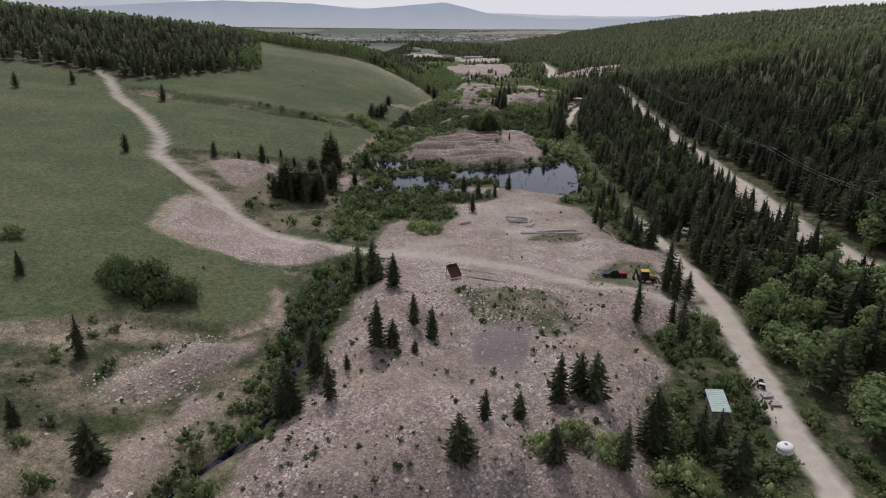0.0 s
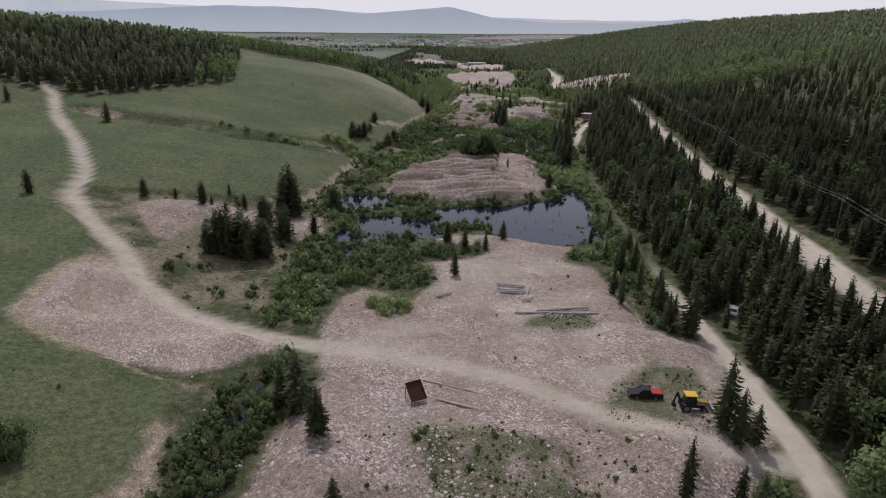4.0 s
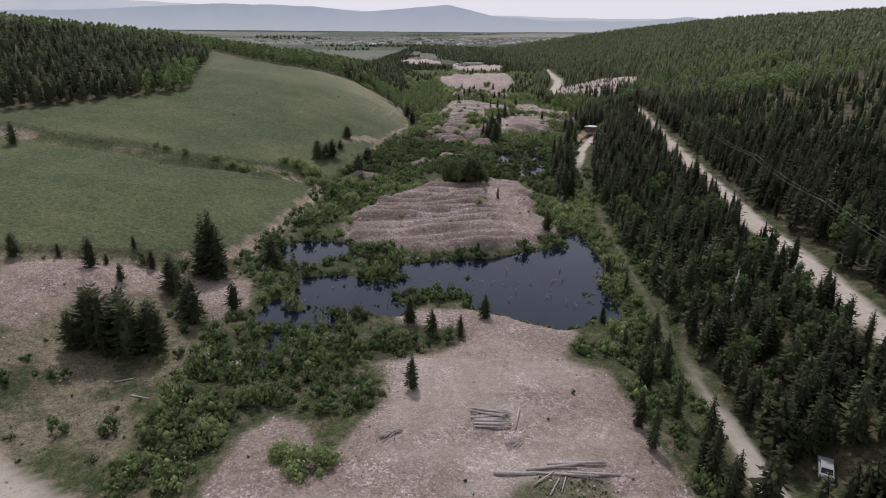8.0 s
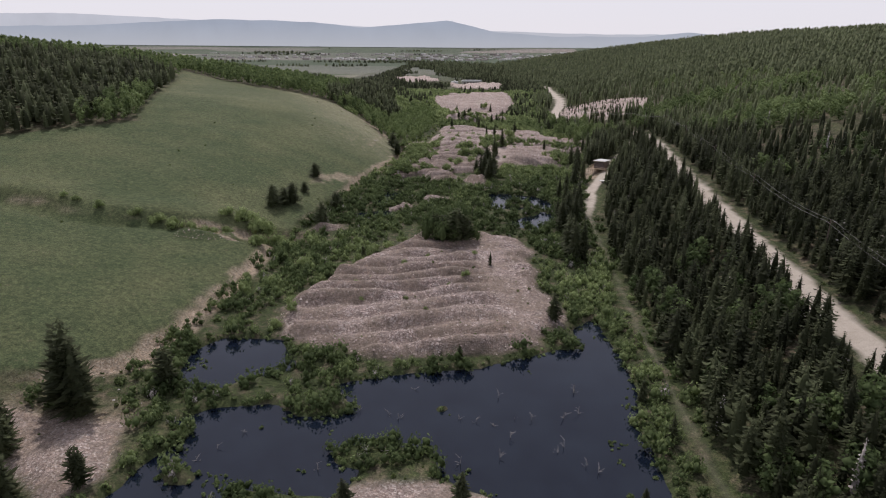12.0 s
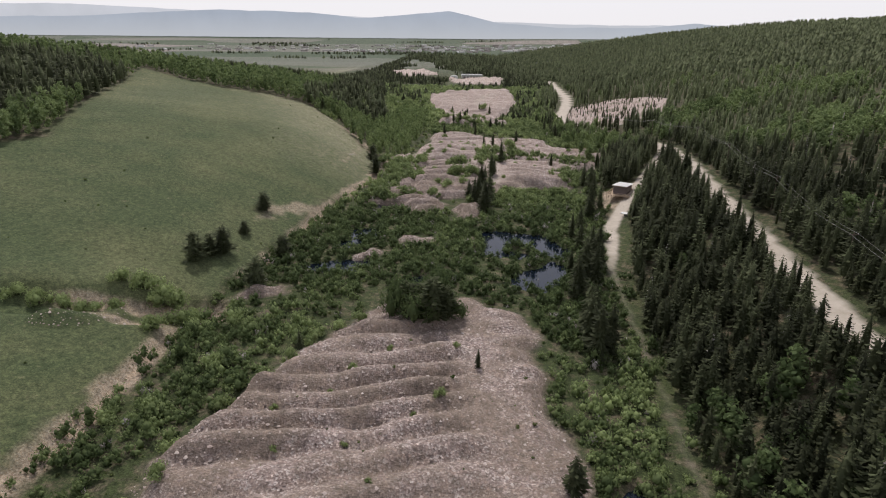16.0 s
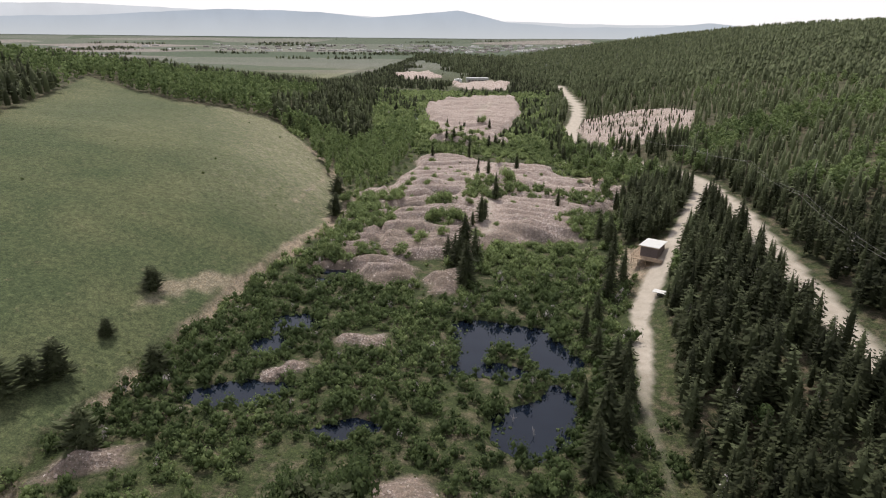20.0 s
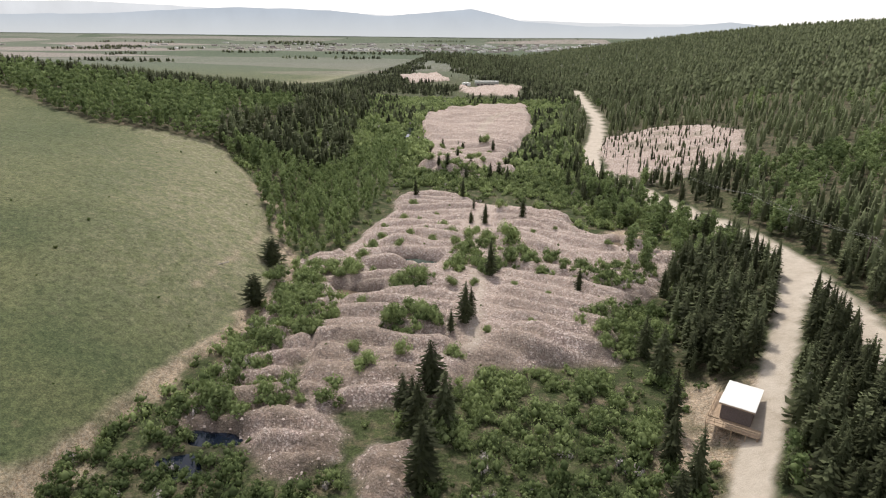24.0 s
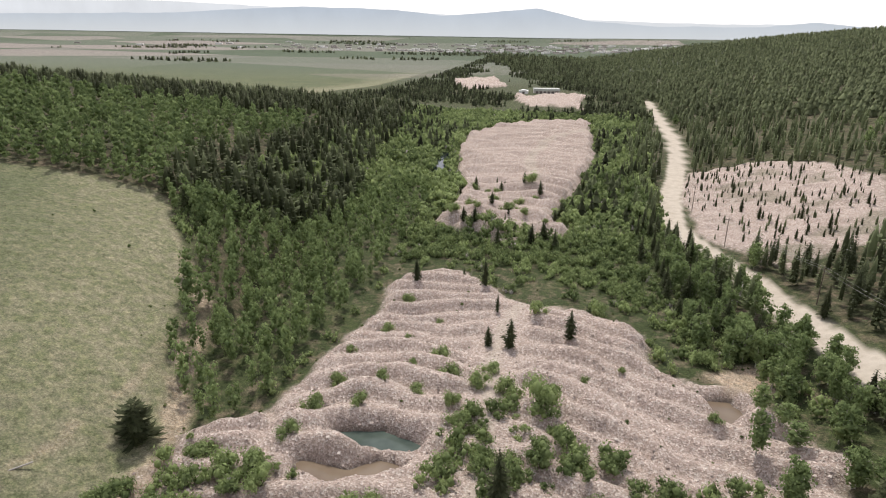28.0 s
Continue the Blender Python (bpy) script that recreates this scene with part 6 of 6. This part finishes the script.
def log_heap(name, label, places, seed):
    """Weathered logs that lie over one another: (x, y, turn, length, thickness, lift)."""
    r = random.Random(seed)
    x0, y0 = sum(p[0] for p in places) / len(places), sum(p[1] for p in places) / len(places)
    heap = tagged(new(name), label, "log pile")
    for x, y, turn, long, thick, lift in places:
        d = Vector((math.cos(radians(turn)), math.sin(radians(turn)), 0)) * long / 2
        c = Vector((x - x0, y - y0, float(surface(x, y)) - float(surface(x0, y0)) + thick + lift))
        ob = piece("log", heap, DEADWOOD, ("rod", c - d, c + d + Vector((0, 0, r.uniform(-0.05, 0.12))), thick, thick * r.uniform(0.7, 0.95), 7), smooth=True)
    return stand(heap, x0, y0)


LR = random.Random(12)
log_heap("log_rack", "stack of weathered grey mine timbers on gravel", [(21.2 + LR.uniform(-0.6, 0.6), 167.4 + 0.42 * k, LR.uniform(-9, 5), LR.uniform(4, 6.4), LR.uniform(0.14, 0.21), 0.25) for k in range(11)] + [(18.9, 169.3, 80, 5.0, 0.14, 0), (23.0, 169.6, 84, 5.2, 0.14, 0), (21, 171.2, -12, 6.5, 0.15, 0.5), (20.6, 170.2, -18, 5.5, 0.13, 0.55)], 1)
log_heap("timber_beam", "single pale squared timber beside the log stack", [(25.1, 169.6, 78, 5.2, 0.16, 0)], 2)
log_heap("pole_stack", "small heap of grey poles on gravel", [(6.4 + LR.uniform(-0.5, 0.5), 165.4 + LR.uniform(-0.5, 0.5), LR.uniform(15, 65), LR.uniform(2.2, 3.6), 0.1, 0.12 * (k % 4)) for k in range(12)], 3)
log_heap("stake_heap", "scattered heap of short pale stakes", [(23.6 + LR.uniform(-1.4, 1.6), 164.0 + LR.uniform(-1.0, 1.0), LR.uniform(20, 130), LR.uniform(1.4, 2.6), 0.06, 0.08 * (k % 4)) for k in range(18)], 4)
log_heap("long_logs", "long barkless logs lying on gravel and grass", [(23.5, 157.2, -2, 5.6, 0.27, 0), (28.5, 158.2, 9, 7, 0.22, 0), (32, 159.2, 3, 8, 0.23, 0), (30, 157.0, -3, 9, 0.2, 0.02), (34, 157.4, -4, 7, 0.22, 0), (27.2, 156, 40, 4, 0.13, 0.1), (28.4, 154.6, 62, 3.4, 0.12, 0.05), (29.6, 155, 70, 3, 0.1, 0.05)], 5)
log_heap("old_timbers", "dark old timbers half sunk in dirt", [(8.5, 123.2, -22, 7, 0.15, 0), (10.2, 122.3, -24, 7, 0.14, 0), (11, 122, -20, 5, 0.12, 0.1), (6.5, 129.8, -22, 7, 0.12, -0.05), (12, 127.2, -25, 5, 0.12, -0.05)], 6)
log_heap("bank_logs", "bleached driftwood logs on the rough bank", [(33, 82, 60, 3, 0.12, 0), (31.5, 97.2, 58, 2.6, 0.1, 0), (-40, 180, 20, 3, 0.14, 0), (-35, 175, -15, 3.4, 0.14, 0)], 7)
log_heap("meadow_log", "single bleached log lying on the dry meadow", [(-20.5, 470.0, 50, 4.4, 0.13, 0)], 8)


def utility_poles():
    """Poles along the road's eastern side, with two wires hung between them."""
    spots = [(93, 82), (91, 128), (92, 174), (95.5, 220), (101, 266), (106, 312), (114, 360), (121, 408), (128, 456), (126, 510), (121, 560), (113, 612), (113, 660)]
    tops = []
    first = None
    for k, (x, y) in enumerate(spots):
        if first is None:
            first = tagged(new("utility_pole"), "grey wooden utility pole with crossarm beside the road", "pole", "utility poles")
            piece("post", first, "pole", ("rod", (0, 0, 0), (0, 0, 10), 0.15, 0.1, 8))
            arm = piece("crossarm", first, "pole", ((0, 0, 9.4), (2.0, 0.1, 0.12)))
            for s in (-0.85, 0.85):
                piece("insulator", arm, "white", ("rod", (s, 0, 9.46), (s, 0, 9.65), 0.05, 0.03))
            p = stand(first, x, y, 0)
        else:
            p = copy_thing(first, Matrix.Translation((x, y, float(surface(x, y)))))
        tops.append((x, y, float(surface(x, y)) + 9.62))
    for s in (-0.85, 0.85):
        cu = bpy.data.curves.new("power_line", "CURVE")
        cu.dimensions, cu.bevel_depth, cu.bevel_resolution = "3D", 0.03, 0
        pts = []
        for (ax, ay, az_), (bx, by, bz) in zip(tops, tops[1:]):
            pts += [(ax + (bx - ax) * q + s, ay + (by - ay) * q, az_ + (bz - az_) * q - 4.4 * q * (1 - q)) for q in np.linspace(0, 1, 9)[:-1]]
        sp = cu.splines.new("POLY")
        sp.points.add(len(pts) - 1)
        for pnt, q in zip(sp.points, pts):
            pnt.co = (*q, 1)
        cu.materials.append(PAINTS["steel"])
        tagged(new("power_line", cu), "thin sagging power line between the roadside poles", "cable", "power lines")


utility_poles()


def far_buildings():
    barn = tagged(new("barn"), "long low pale building far down the valley", "building")
    piece("wall", barn, "wall_pale", ((0, 0, 2), (34, 12, 4)))
    piece("roof", barn, "roofing", ("slab", [(-17.6, 4.0), (17.6, 4.0), (17.2, 6.6), (-17.2, 6.6)], -6.5, 6.5))
    for k in range(6):
        piece("door", barn, "siding", ((-13 + 5.2 * k, -6.03, 1.6), (3.4, 0.1, 3.2)))
    stand(barn, 56, 1275, 6)
    small = tagged(new("storage_hall"), "small white storage hall beside the long building", "building")
    piece("wall", small, "white", ((0, 0, 1.8), (12, 9, 3.6)))
    piece("roof", small, "white_roof", ("slab", [(-6.4, 3.6), (6.4, 3.6), (0, 5.4)], -4.8, 4.8))
    piece("door", small, "siding", ((0, -4.53, 1.4), (3, 0.1, 2.8)))
    stand(small, 26, 1262, 0)
    # the town on the plain
    r = np.random.default_rng(9)
    V, F = [], []
    box = np.array([(x, y, z) for z in (0, 1) for y in (-0.5, 0.5) for x in (-0.5, 0.5)], float)
    tri = np.array([(0, 1, 5), (0, 5, 4), (1, 3, 7), (1, 7, 5), (3, 2, 6), (3, 6, 7), (2, 0, 4), (2, 4, 6), (4, 5, 7), (4, 7, 6)])
    n = 0
    for k in range(420):
        x = r.normal(150, 700) if k < 330 else r.uniform(-1100, 1700)
        y = r.uniform(3050, 3700)
        w, d, h = r.uniform(9, 34), r.uniform(9, 22), r.uniform(4, 8)
        V.append(box * (w, d, h) + (x, y, float(surface(x, y)) - 0.5))
        F.append(tri + n)
        n += 8
    me = mesh_of("town", np.concatenate(V), np.concatenate(F), stone_material("town_walls", (0.1, (0.22, 0.19, 0.17)), (0.5, (0.42, 0.39, 0.36)), (0.8, (0.62, 0.60, 0.57)), (0.95, (0.8, 0.79, 0.77))))
    tagged(new("town", me), "pale scattered buildings of a distant town", "town", kind="stuff")


far_buildings()


def snags():
    """Bare grey sticks that stand in the ponds and the wood's edge."""
    r = random.Random(4)
    spots = [(30, 221, 2.2), (34, 226, 2), (38, 219, 2.4), (22, 226, 1.8), (12, 226, 2), (28, 216, 2.4), (42, 213, 2), (-12, 206, 1.8), (-9, 199, 2.4), (45, 344, 1.8), (48, 340, 2.2), (1, 213, 2), (5, 228, 1.6), (7, 164, 2.6), (16, 139.5, 2.6)] + [(r.uniform(0, 46), r.uniform(212, 240), r.uniform(1.2, 2.4)) for k in range(18)] + [(r.uniform(-20, -6), r.uniform(198, 224), r.uniform(1.2, 2.2)) for k in range(6)]
    for x, y, h in spots:
        s = tagged(new("dead_snag"), "bare grey dead stem standing in shallow water", "dead tree", "dead stems")
        piece("stem", s, DEADWOOD, ("rod", (0, 0, -0.6), (r.uniform(-0.3, 0.3), r.uniform(-0.3, 0.3), h), 0.07, 0.03, 6))
        for k in range(3):
            a, z = r.uniform(0, 6.28), h * r.uniform(0.3, 0.9)
            piece("branch", s, DEADWOOD, ("rod", (0, 0, z), (0.8 * math.cos(a), 0.8 * math.sin(a), z + 0.5), 0.035, 0.015, 5))
        stand(s, x, y)


snags()

# ---- distance: hazy ranges beyond the plain ----
def range_backdrop(name, dist, lo, pairs, colour, glow):
    """A far ridge line as an upright self-lit sheet, too far off to shift."""
    m = bpy.data.materials.new(name)
    m.use_nodes = True
    n, l = m.node_tree.nodes, m.node_tree.links
    n.clear()
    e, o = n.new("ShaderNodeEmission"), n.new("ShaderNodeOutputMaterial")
    # haze is put into the glowing colour, thickest towards the foot
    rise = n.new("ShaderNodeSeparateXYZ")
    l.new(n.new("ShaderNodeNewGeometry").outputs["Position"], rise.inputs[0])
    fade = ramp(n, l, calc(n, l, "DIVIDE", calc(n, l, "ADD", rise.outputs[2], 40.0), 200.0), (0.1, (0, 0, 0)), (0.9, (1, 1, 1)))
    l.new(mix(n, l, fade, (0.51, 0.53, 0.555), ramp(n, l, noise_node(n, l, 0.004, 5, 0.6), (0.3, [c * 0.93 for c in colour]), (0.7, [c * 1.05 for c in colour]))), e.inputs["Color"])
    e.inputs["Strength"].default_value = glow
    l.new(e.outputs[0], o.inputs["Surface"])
    x = np.linspace(-4300, 4300, 260)
    top = curve(x, *pairs) + 6 * wobble(x, x * 0, 160, 71)
    xs, ys = np.stack([x, x]), np.full((2, len(x)), dist)
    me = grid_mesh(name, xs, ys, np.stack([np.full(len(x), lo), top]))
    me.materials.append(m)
    return tagged(new(name, me), "pale blue hazy mountain range beyond the plain", "backdrop", kind="structure")


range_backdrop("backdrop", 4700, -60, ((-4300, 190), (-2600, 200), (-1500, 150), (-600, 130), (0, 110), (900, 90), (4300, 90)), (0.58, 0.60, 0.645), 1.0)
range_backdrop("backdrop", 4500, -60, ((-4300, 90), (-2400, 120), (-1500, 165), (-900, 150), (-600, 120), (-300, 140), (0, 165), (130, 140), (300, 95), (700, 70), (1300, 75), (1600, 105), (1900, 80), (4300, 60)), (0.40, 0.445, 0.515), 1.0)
